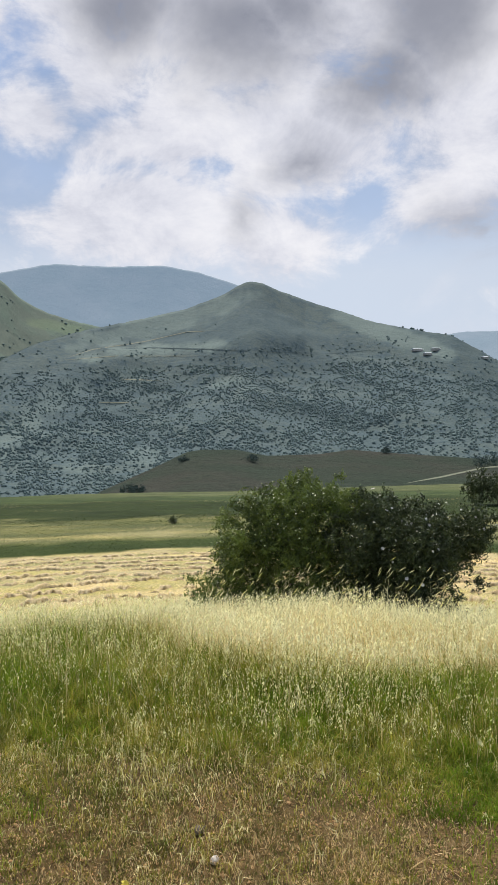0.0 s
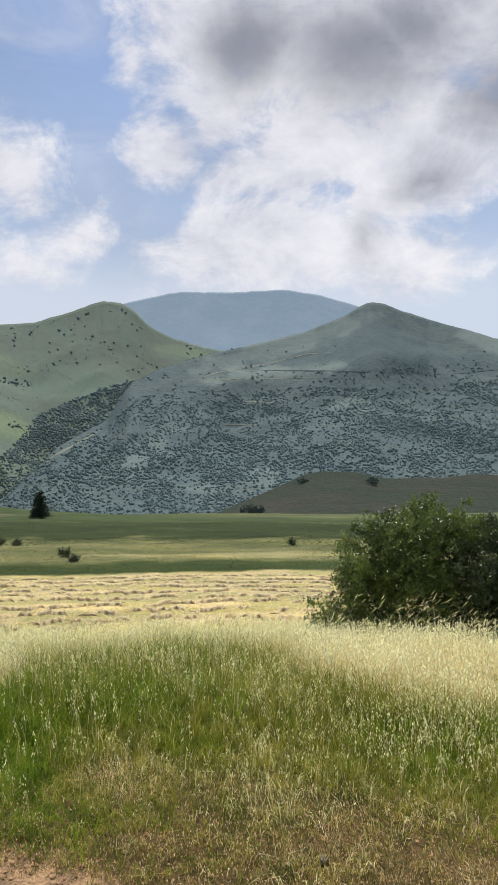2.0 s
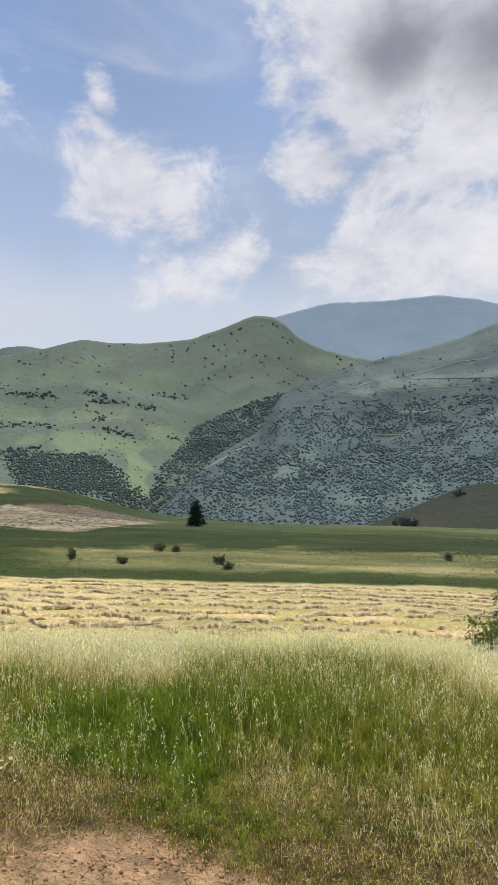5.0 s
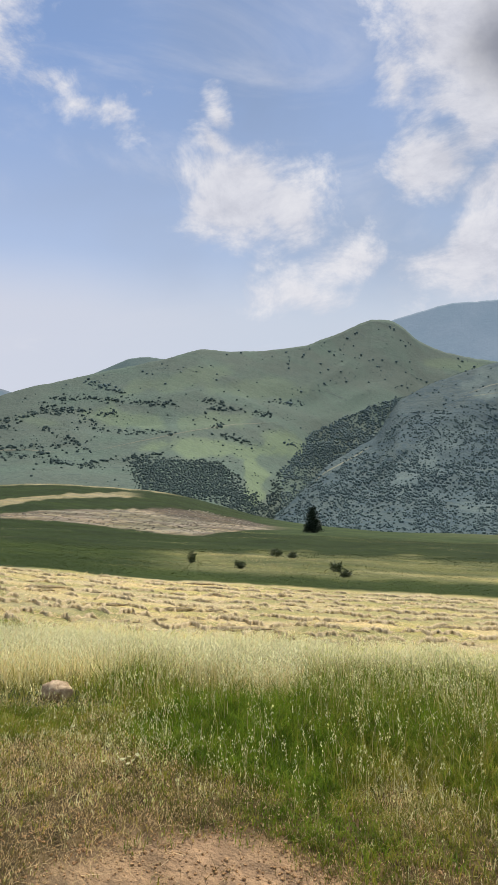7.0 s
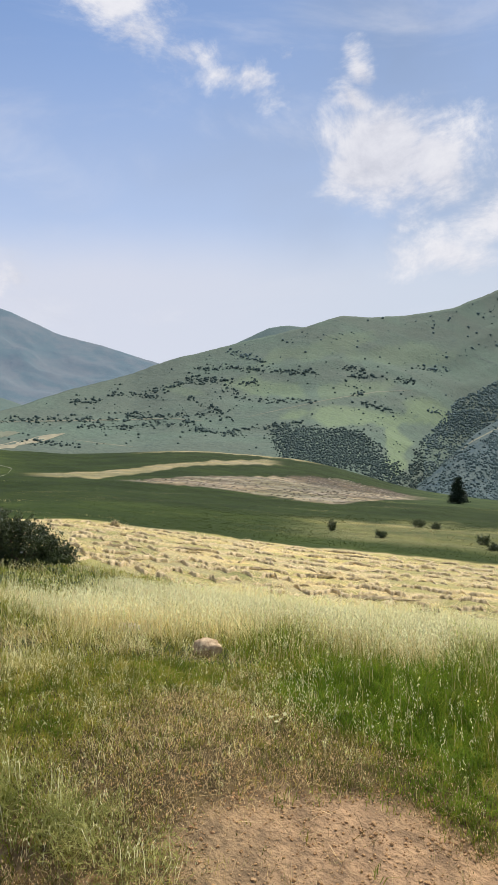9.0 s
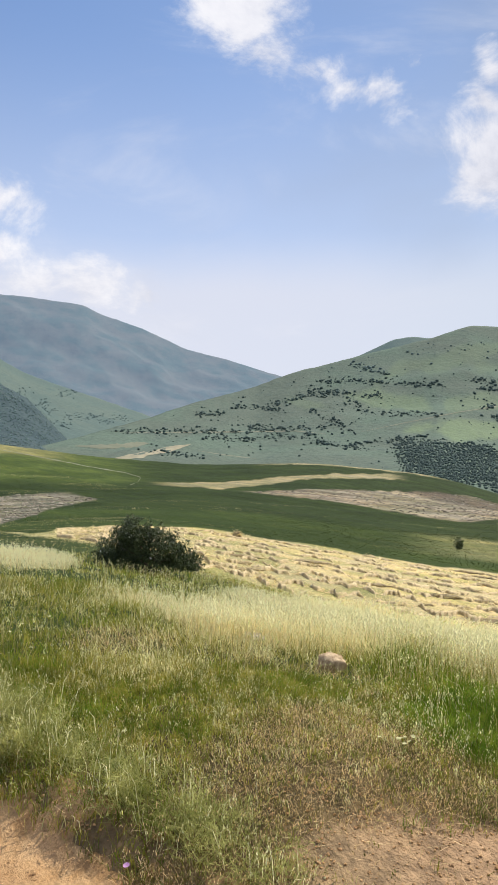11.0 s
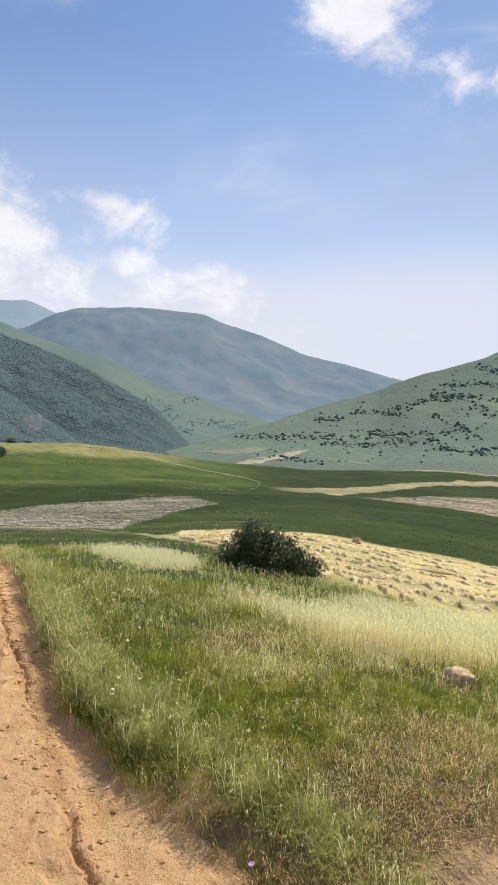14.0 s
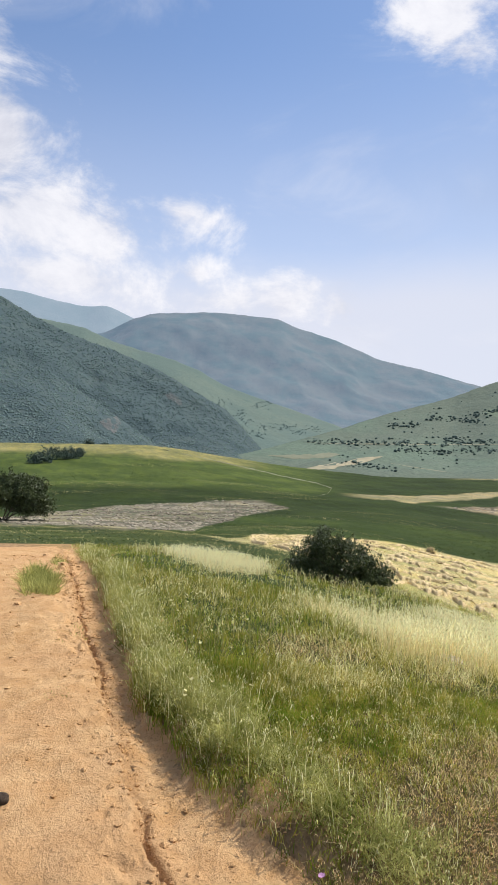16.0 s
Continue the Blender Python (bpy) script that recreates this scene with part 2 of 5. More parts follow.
def finish(n, colour, rough=0.9, bump=None, strength=0.3, dist=0.05, spec=0.2, through=None, glow=None):
    s = n.add("ShaderNodeBsdfPrincipled")
    n.put(s.inputs["Base Color"], colour)
    n.put(s.inputs["Roughness"], rough)
    s.inputs["Specular IOR Level"].default_value = spec
    if bump is not None:
        b = n.add("ShaderNodeBump")
        b.inputs["Strength"].default_value, b.inputs["Distance"].default_value = strength, dist
        n.put(b.inputs["Height"], bump)
        n.put(s.inputs["Normal"], b.outputs[0])
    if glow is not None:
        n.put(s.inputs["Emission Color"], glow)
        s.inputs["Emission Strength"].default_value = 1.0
    shade = s.outputs[0]
    if through is not None:
        t = n.add("ShaderNodeBsdfTranslucent")
        n.put(t.inputs["Color"], colour)
        mix = n.add("ShaderNodeMixShader")
        mix.inputs[0].default_value = through
        n.put(mix.inputs[1], shade)
        n.put(mix.inputs[2], t.outputs[0])
        shade = mix.outputs[0]
    out = n.add("ShaderNodeOutputMaterial")
    n.put(out.inputs[0], shade)


def place_of(n):
    return n.add("ShaderNodeNewGeometry").outputs["Position"]


def leafy(name, dark, light, through=0.35, rough=0.6, wide=0.25, spec=0.3, scale=0.9):
    """Blades and leaves: the colour varies from piece to piece and over the ground."""
    m, n = material(name)
    rand = n.add("ShaderNodeNewGeometry").outputs["Random Per Island"]
    patch = n.noise(place_of(n), scale, 3.0)
    f = n.math("ADD", n.math("MULTIPLY", rand, 1 - wide), n.math("MULTIPLY", n.ramp(patch, 0.3, 0.7), wide))
    finish(n, n.mix(f, dark, light), rough, spec=spec, through=through)
    return m


def build_ground_material():
    m, n = material("field_ground")
    p = place_of(n)
    tint = n.add("ShaderNodeAttribute", attr="tint").outputs["Color"]
    fine = n.noise(p, 9.0, 6.0, 0.65)
    mid = n.noise(n.scaled(p, (1.0, 1.0, 0.2)), 0.35, 5.0, 0.6)
    streak = n.noise(n.scaled(p, (0.35, 1.6, 0.1)), 0.22, 4.0, 0.6)
    c = n.mix(n.ramp(fine, 0.3, 0.7), n.mix(1.0, tint, (0.62, 0.62, 0.62), "MULTIPLY"), n.mix(1.0, tint, (1.35, 1.33, 1.25), "MULTIPLY"))
    c = n.mix(n.ramp(mid, 0.35, 0.65, 0.0, 0.5), c, n.mix(1.0, c, (0.7, 0.78, 0.68), "MULTIPLY"))
    c = n.mix(n.ramp(streak, 0.42, 0.62, 0.0, 0.55), c, n.mix(1.0, c, (1.6, 1.45, 1.1), "MULTIPLY"))
    wide = n.noise(n.scaled(p, (1.0, 1.0, 0.3)), 0.07, 6.0, 0.65)
    c = n.mix(n.ramp(wide, 0.40, 0.60, 0.0, 0.75), c, n.mix(1.0, c, (0.55, 0.62, 0.55), "MULTIPLY"))
    finish(n, c, 0.95, n.math("ADD", fine, n.noise(p, 40.0, 3.0)), 0.6, 0.04, 0.1)
    return m


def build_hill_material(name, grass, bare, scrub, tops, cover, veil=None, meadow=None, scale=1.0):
    """Grassy slopes: turf, bare streaks, scrub in patches. veil is a haze colour that the slope emits."""
    m, n = material(name)
    p = place_of(n)
    big = n.noise(p, 0.006 * scale, 5.0, 0.55)
    mid = n.noise(p, 0.03 * scale, 6.0, 0.6)
    fine = n.noise(p, 0.12 * scale, 5.0, 0.65)
    c = n.mix(n.ramp(big, 0.38, 0.62), grass, bare)
    c = n.mix(n.ramp(mid, 0.5, 0.7, 0.0, 0.6), c, tops)
    c = n.mix(n.ramp(n.math("ADD", n.math("MULTIPLY", mid, 0.5), n.math("MULTIPLY", fine, 0.5)), 0.62 - cover, 0.72 - cover), c, scrub)
    speck = n.noise(p, 0.3 * scale, 4.0, 0.7)
    c = n.mix(n.ramp(speck, 0.48, 0.62, 0.0, 0.6), c, n.mix(1.0, scrub, (0.9, 0.9, 0.9), "MULTIPLY"))
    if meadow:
        # pale meadow; on the scrub hill's upper slope it also paints bright haze
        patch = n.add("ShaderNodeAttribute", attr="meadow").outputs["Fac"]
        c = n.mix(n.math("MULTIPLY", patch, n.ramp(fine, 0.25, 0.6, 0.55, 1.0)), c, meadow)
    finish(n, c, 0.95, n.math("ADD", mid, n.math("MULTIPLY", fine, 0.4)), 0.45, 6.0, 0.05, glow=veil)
    return m


mat_ground = build_ground_material()
# scrub and pasture hills: haze is mixed into the lightened, bluish base colours
mat_scrubby = build_hill_material("haze_tinted_scrubby_slope", (0.096, 0.130, 0.128), (0.112, 0.142, 0.128), (0.080, 0.115, 0.122), (0.114, 0.15, 0.145), 0.14, None, (0.185, 0.232, 0.205))
mat_pasture = build_hill_material("haze_tinted_green_pasture_slope", (0.136, 0.183, 0.137), (0.134, 0.160, 0.124), (0.100, 0.132, 0.112), (0.145, 0.178, 0.138), 0.06, None, (0.195, 0.25, 0.142))
# wooded slope lightened towards blue, a haze tint in the base colour
mat_wooded = build_hill_material("haze_tinted_wooded_slope", (0.075, 0.105, 0.105), (0.09, 0.118, 0.112), (0.062, 0.09, 0.095), (0.08, 0.11, 0.108), 0.2)
# the three far slopes emit a flat blue that stands for haze
mat_far_green = build_hill_material("far_green_slope_haze_glow", (0.080, 0.108, 0.080), (0.105, 0.128, 0.088), (0.06, 0.085, 0.065), (0.085, 0.12, 0.085), 0.03, (0.058, 0.082, 0.10))
mat_far = build_hill_material("distant_slope_haze_glow", (0.07, 0.10, 0.09), (0.12, 0.125, 0.11), (0.05, 0.07, 0.075), (0.14, 0.145, 0.125), 0.07, (0.09, 0.128, 0.19), None, 1.8)
mat_farther = build_hill_material("distant_ridge_haze_glow", (0.10, 0.12, 0.12), (0.13, 0.14, 0.14), (0.08, 0.10, 0.10), (0.12, 0.13, 0.13), 0.05, (0.168, 0.232, 0.31))
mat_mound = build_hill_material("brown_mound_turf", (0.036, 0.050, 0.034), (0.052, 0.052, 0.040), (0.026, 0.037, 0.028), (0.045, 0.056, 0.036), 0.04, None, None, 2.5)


# ---- ground ----
def plough_left(az, r):
    """1 inside the ploughed field beyond the road's crest."""
    near = np.interp(az, (68.6, 75, 77, 90), (88, 50, 38, 42))
    far = np.interp(az, (68.6, 71, 75, 82, 87, 91), (90, 104, 105, 90, 73, 58))
    return smooth(r, near - 2, near + 2) * (1 - smooth(r, far - 3, far + 3)) * (az > 68.6)


def zone_tints(x, y):
    """The colour of what grows or lies on each stretch of the ground."""
    az = np.degrees(np.arctan2(-x, y))
    r = np.hypot(x, y)
    wob = (fbm(az * 0.35, np.log(r + 1) * 6) - 0.5)
    near_hay = np.interp(az, (-25, 20, 40, 50, 60, 68, 74, 80), (12.0, 12.0, 12.0, 12.5, 15, 19, 24, 40)) * (1 + 0.10 * wob)
    far_hay = np.interp(az, (-25, 20, 40, 50, 60, 68, 74, 80), (40, 39, 38, 38, 38, 38, 27, 40)) * (1 + 0.08 * wob)
    tint = np.zeros((len(x), 3))
    tint[:] = (0.06, 0.08, 0.028)
    def lay(mask, colour):
        tint[:] = tint * (1 - mask[:, None]) + np.array(colour) * mask[:, None]
    soft = lambda v, lo, w: smooth(v, lo - w, lo + w)
    # olive rough grass past the hay, green crop with cloud shadow darkened into its tint, far meadow
    lay(soft(r, far_hay, 1.0), (0.042, 0.064, 0.016))
    lay(soft(r, 45 + 4 * wob, 1.5) * (1 - soft(az, 41, 4.0)), (0.135, 0.145, 0.06))
    strip = smooth(value_noise(np.log(r + 1) * 14 + wob, az * 0.05), 0.45, 0.75)
    lay(soft(r, 46, 2.0) * (0.15 + 0.7 * strip) * (1 - soft(az, 38, 4.0)), (0.36, 0.32, 0.16))
    lay(soft(r, 68 + 20 * wob, 5.0), (0.030, 0.047, 0.013))
    lay(soft(r, 118, 6.0) * (1 - soft(az, 32, 3.0)), (0.055, 0.08, 0.03))
    lay(soft(r, 150, 8.0) * (1 - soft(az, 16, 5.0)), (0.11, 0.125, 0.06))
    # left: green hill and fields
    lay(soft(r, 130, 10.0) * soft(az, 66, 4.0), (0.072, 0.10, 0.026))
    lay(soft(r, 215 - 50 * wob, 14.0) * soft(az, 72, 3.0), (0.24, 0.22, 0.10))
    lay(plough_left(az, r + 8 * wob), (0.15, 0.135, 0.105))
    lay(plough_left(az, r + 8 * wob) * smooth(value_noise(r * 0.6, az * 0.10), 0.4, 0.7), (0.24, 0.22, 0.17))
    # ploughed field and pale stubble strips in the middle
    rj = r * (1 + 0.07 * (fbm(az * 1.3 + 5, r * 0.07, 5) - 0.5))
    rows = smooth(value_noise(rj * 0.45, az * 0.12), 0.35, 0.7)
    mid = soft(az, 31, 2.0) * (1 - soft(az, 55, 2.0))
    lay(mid * soft(rj, np.interp(az, (31, 37, 55), (150, 105, 122)), 1.4) * (1 - soft(rj, np.interp(az, (31, 37, 55), (170, 190, 128)), 2.0)), (0.19, 0.15, 0.115))
    lay(rows * 0.8 * mid * soft(rj, np.interp(az, (31, 37, 55), (150, 105, 122)), 1.4) * (1 - soft(rj, np.interp(az, (31, 37, 55), (170, 190, 128)), 2.0)), (0.38, 0.325, 0.25))
    lay(mid * smooth(1.2 - np.hypot((az - 36.5) / 4.5, (rj - 168) / 20) + wob * 0.8, 0.0, 0.4) * 0.8 * soft(rj, 148, 3.0) * (1 - soft(rj, 186, 3.0)), (0.10, 0.078, 0.062))
    lay(soft(az, 43, 1.0) * (1 - soft(az, 63, 2.0)) * soft(rj, np.interp(az, (43, 50, 58, 64), (210, 182, 130, 135)), 1.4) * (1 - soft(rj, np.interp(az, (43, 50, 58, 64), (235, 197, 160, 142)), 1.4)), (0.32, 0.27, 0.17))
    lay(soft(az, 40, 2.0) * (1 - soft(az, 54, 2.0)) * soft(rj, 247, 1.5), (0.30, 0.26, 0.16))
    # the mown hay field
    hay = soft(r, near_hay, 0.8) * (1 - soft(r, far_hay, 0.6))
    lay(hay, (0.57, 0.46, 0.265))
    swath = value_noise((r - near_hay) / (far_hay - near_hay + 1e-6) * 21 + wob * 1.5, az * 0.22 + 40)
    lay(hay * smooth(swath, 0.40, 0.70) * 0.8, (0.36, 0.33, 0.135))
    # bare reddish soil by the road
    bare = (1 - smooth(np.hypot((x + 1.2) / 0.86, (y - 1.75) / 0.76) + (fbm(x * 2, y * 2) - 0.5) * 0.5, 0.8, 1.05))
    lay(1 - smooth(r, 2.9, 6.0), (0.13, 0.088, 0.046))
    lay(np.maximum(bare, (1 - smooth(y - verge_edge(x) + (fbm(x * 2, y * 2) - 0.5) * 0.3, 0.12, 0.45)) * (r < 16)), (0.35, 0.225, 0.135))
    return tint


def build_ground():
    az = np.concatenate([np.arange(-40, 106, 0.27), np.arange(110, 315, 4.0)])
    rad = np.concatenate([np.linspace(0.003, 2.0, 14), np.exp(np.linspace(math.log(2.08), math.log(320), 430)), np.exp(np.linspace(math.log(330), math.log(4700), 24))])
    rr, aa = np.meshgrid(rad, np.radians(az), indexing="ij")
    x, y = (-np.sin(aa) * rr).ravel(), (np.cos(aa) * rr).ravel()
    z = ground_z(x, y)
    under = smooth(y, -3.4, -3.0) * (1 - smooth(y - verge_edge(x), -0.06, 0.10)) * smooth(x, -14.5, -14) * (1 - smooth(x, 13.5, 14.2))
    z = z - 0.06 * under
    me = mesh_from("ground", np.stack([x, y, z], 1), grid_faces(len(rad), len(az), True)[:, ::-1], mat_ground, True, {"tint": zone_tints(x, y)})
    tagged(new("ground", me), "valley floor of meadow, mown hay, crops and ploughed soil", "ground", kind="structure")


build_ground()


# ---- hills ----
def build_hill(name, label, mat, heads, tops, far_heads, far, foot, foot_r, rough=1.0, step=0.15, rows=70, kind="structure", pale_patches=()):
    """A hill from its crest line: heading and angle of the crest, its distance, and the foot."""
    az = np.arange(min(heads), max(heads), step)
    order = np.argsort(heads)
    crest = np.interp(az, np.array(heads)[order], np.array(tops)[order])
    ker = np.hanning(9)[1:-1]
    crest = np.convolve(np.pad(crest, 3, "edge"), ker / ker.sum(), "valid")
    fo = np.argsort(far_heads)
    dist = np.interp(az, np.array(far_heads)[fo], np.array(far)[fo])
    jag = (fbm(az * 1.7, az * 0 + 3.3, 4) - 0.5) * 0.22 * min(rough, 0.6)
    s = np.concatenate([np.linspace(0, 1, rows), 1 + np.linspace(0.04, 0.5, 8)])
    ss, aa = np.meshgrid(s, az, indexing="ij")
    cc, dd = np.broadcast_to(crest, aa.shape), np.broadcast_to(dist, aa.shape)
    if not np.isscalar(foot_r):
        foot_r = np.interp(az, *foot_r)[None]
    base_r = np.minimum(foot_r, dd * 0.8)
    rad = base_r + (dd - base_r) * ss
    lift = np.clip(ss, 0, 1)
    profile = lift ** 0.85
    px, py = -np.sin(np.radians(aa)) * rad, np.cos(np.radians(aa)) * rad
    size = dd * 0.16
    gully = (fbm(px / size + 31, py / size + 7, 5) - 0.5) * 3.4 - np.abs(fbm(px / size * 1.4, py / size * 1.4, 3) - 0.5) * 2.0 + 0.3
    el = np.minimum(foot, cc - 0.5) * (1 - profile) + cc * profile + gully * rough * (lift * (1 - lift)) * np.clip(cc - foot, 0, 8) / 8 * 1.6
    el = np.maximum.accumulate(el + ss * 1e-4, axis=0) * 0.6 + el * 0.4
    el = np.where(ss < 1, np.minimum(el, cc - 0.35 * (1 - lift) - 0.01), el)
    el[rows - 1:] = np.minimum(el[rows - 1:], cc[rows - 1:])
    el = el + jag[None] * smooth(lift, 0.85, 1.0)
    cc = cc + jag[None]
    z = EYE + rad * np.tan(np.radians(el))
    z = np.where(ss > 1, EYE + dd * np.tan(np.radians(cc)) - (ss - 1) * dd * 0.35, z)
    x, y = -np.sin(np.radians(aa)) * rad, np.cos(np.radians(aa)) * rad
    patch = np.zeros_like(aa)
    wob = fbm(aa * 0.6 + 17, el * 1.1, 4) - 0.5
    for a, e, wa, we, tilt, much in pale_patches:
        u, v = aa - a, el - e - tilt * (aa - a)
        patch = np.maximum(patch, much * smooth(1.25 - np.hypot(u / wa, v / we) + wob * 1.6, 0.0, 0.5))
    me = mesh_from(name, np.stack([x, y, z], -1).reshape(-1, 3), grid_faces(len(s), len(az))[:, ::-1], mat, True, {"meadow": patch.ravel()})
    ob = tagged(new(name, me), label, "hill", kind=kind)
    return az, s[:rows], np.stack([x, y, z], -1)[:rows], el[:rows]


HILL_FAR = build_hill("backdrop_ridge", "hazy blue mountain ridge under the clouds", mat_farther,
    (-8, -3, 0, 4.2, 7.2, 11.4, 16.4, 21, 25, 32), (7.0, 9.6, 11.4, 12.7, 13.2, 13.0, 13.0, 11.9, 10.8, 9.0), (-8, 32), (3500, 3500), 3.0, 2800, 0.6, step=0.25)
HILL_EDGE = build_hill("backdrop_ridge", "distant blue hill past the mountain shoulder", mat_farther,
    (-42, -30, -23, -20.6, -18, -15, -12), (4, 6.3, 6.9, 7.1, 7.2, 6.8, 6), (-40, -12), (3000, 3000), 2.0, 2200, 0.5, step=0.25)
# first two pale patches paint sunlit haze high up; the others are meadow
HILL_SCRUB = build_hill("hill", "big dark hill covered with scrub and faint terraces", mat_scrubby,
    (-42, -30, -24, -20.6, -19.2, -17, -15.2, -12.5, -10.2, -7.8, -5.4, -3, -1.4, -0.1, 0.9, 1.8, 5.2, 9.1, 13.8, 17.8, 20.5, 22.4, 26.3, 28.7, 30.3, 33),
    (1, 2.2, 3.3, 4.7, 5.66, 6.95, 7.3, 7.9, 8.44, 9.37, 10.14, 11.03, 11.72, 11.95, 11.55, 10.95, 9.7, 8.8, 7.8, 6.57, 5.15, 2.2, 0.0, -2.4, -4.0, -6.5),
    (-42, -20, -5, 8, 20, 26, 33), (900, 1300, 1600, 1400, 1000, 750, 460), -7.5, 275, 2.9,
    pale_patches=((7.0, 8.6, 6.5, 0.9, -0.25, 0.7), (-11.5, 7.6, 5.0, 0.6, 0.3, 0.7), (7.5, 6.2, 6, 0.55, -0.12, 0.9), (-13.0, 6.9, 4.5, 0.7, 0.35, 0.8), (19.5, -0.9, 2.2, 1.5, -0.5, 0.45), (16.5, 2.0, 2.2, 1.0, -0.4, 0.35), (9.5, 4.4, 1.6, 0.5, 0, 0.5), (1.5, 3.2, 2.0, 0.5, 0, 0.4), (9, -2.8, 1.5, 0.9, 0, 0.4), (14, -3.5, 2, 0.6, 0, 0.35)))
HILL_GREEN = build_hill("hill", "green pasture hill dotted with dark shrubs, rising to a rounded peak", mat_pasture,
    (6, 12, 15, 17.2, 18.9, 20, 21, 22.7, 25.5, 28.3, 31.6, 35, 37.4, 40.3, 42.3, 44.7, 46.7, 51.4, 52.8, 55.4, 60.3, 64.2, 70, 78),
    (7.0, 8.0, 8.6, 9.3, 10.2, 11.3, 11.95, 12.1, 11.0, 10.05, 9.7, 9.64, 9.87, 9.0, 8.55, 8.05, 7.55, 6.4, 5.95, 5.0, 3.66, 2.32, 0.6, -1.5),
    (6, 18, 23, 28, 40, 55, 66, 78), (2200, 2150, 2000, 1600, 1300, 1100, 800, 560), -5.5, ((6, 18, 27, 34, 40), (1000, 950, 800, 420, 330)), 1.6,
    pale_patches=((36.5, 1.3, 5.5, 0.75, 0.02, 0.85), (32.8, -1.8, 1.0, 2.0, 0, 0.95), (30.5, 1.8, 1.8, 0.9, 0.3, 0.8), (43.5, 3.8, 3.5, 0.8, 0.1, 0.6), (36.5, 3.6, 3.0, 0.7, 0, 0.5), (32, 6.3, 4.0, 0.9, 0, 0.35), (40, 7.0, 4.5, 0.8, -0.2, 0.35), (51, 3.6, 1.6, 0.4, 0.2, 0.3), (16, 8.0, 2.5, 0.5, 0.2, 0.5)))
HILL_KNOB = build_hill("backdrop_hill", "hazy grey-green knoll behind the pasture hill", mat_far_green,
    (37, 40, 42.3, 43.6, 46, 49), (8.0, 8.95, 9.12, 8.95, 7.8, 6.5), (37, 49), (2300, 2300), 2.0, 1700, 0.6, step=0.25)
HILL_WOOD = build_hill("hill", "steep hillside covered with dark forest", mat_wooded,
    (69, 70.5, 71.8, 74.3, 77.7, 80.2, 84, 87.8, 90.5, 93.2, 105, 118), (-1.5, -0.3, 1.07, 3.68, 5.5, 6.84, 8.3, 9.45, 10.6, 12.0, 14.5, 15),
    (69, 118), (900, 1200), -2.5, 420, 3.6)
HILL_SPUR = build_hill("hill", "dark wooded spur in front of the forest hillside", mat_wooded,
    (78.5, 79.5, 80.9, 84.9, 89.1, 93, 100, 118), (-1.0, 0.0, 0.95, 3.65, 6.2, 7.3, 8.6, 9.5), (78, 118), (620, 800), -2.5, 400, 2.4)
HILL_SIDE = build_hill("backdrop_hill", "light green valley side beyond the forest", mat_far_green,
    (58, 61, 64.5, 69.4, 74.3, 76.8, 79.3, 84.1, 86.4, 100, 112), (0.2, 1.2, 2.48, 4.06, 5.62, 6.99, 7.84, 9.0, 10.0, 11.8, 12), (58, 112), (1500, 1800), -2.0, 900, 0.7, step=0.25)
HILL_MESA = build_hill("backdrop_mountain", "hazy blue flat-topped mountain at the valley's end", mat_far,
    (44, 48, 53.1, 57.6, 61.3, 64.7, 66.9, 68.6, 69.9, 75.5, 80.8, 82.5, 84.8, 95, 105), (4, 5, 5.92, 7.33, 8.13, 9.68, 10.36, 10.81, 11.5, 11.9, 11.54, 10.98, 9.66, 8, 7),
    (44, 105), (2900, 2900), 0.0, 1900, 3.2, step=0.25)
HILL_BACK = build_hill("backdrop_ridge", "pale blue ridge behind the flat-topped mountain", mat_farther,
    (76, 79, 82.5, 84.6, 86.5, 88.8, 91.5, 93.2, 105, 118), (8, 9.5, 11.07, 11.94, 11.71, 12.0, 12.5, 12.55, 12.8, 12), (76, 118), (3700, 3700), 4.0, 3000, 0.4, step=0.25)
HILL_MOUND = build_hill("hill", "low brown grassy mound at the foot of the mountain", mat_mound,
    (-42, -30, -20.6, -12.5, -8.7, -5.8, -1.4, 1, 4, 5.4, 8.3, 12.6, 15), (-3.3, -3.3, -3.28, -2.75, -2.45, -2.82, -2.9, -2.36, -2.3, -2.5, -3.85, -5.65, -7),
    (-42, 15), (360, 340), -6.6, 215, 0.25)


def hill_point(hill, head, angle):
    """The place on a hill's face in a given direction from the eye."""
    az, s, pts, el = hill
    k = int(np.clip(np.searchsorted(az, head), 0, len(az) - 1))
    k = max(k, 1)
    w = float(np.clip((head - az[k - 1]) / (az[k] - az[k - 1]), 0, 1))
    col = np.maximum.accumulate(el[:, k - 1] * (1 - w) + el[:, k] * w)
    f = float(np.interp(angle, col, np.arange(len(s))))
    lo = min(int(f), len(s) - 2)
    row = pts[:, k - 1] * (1 - w) + pts[:, k] * w
    return row[lo] * (1 - (f - lo)) + row[lo + 1] * (f - lo)


def ground_point(head, angle):
    """The place on the ground seen in a given direction from the eye."""
    rad = np.exp(np.linspace(math.log(1.5), math.log(300), 500))
    x, y = -math.sin(radians(head)) * rad, math.cos(radians(head)) * rad
    el = np.degrees(np.arctan2(ground_z(x, y) - EYE, rad))
    k = int(np.argmax(np.maximum.accumulate(el) >= angle)) or len(rad) - 1
    return np.array((x[k], y[k], float(ground_z(x[k], y[k]))))


# ---- more materials ----
def plain(name, colour, other, scale=20.0, rough=0.9, strength=0.4, dist=0.01, spec=0.2, glow=None):
    m, n = material(name)
    p = place_of(n)
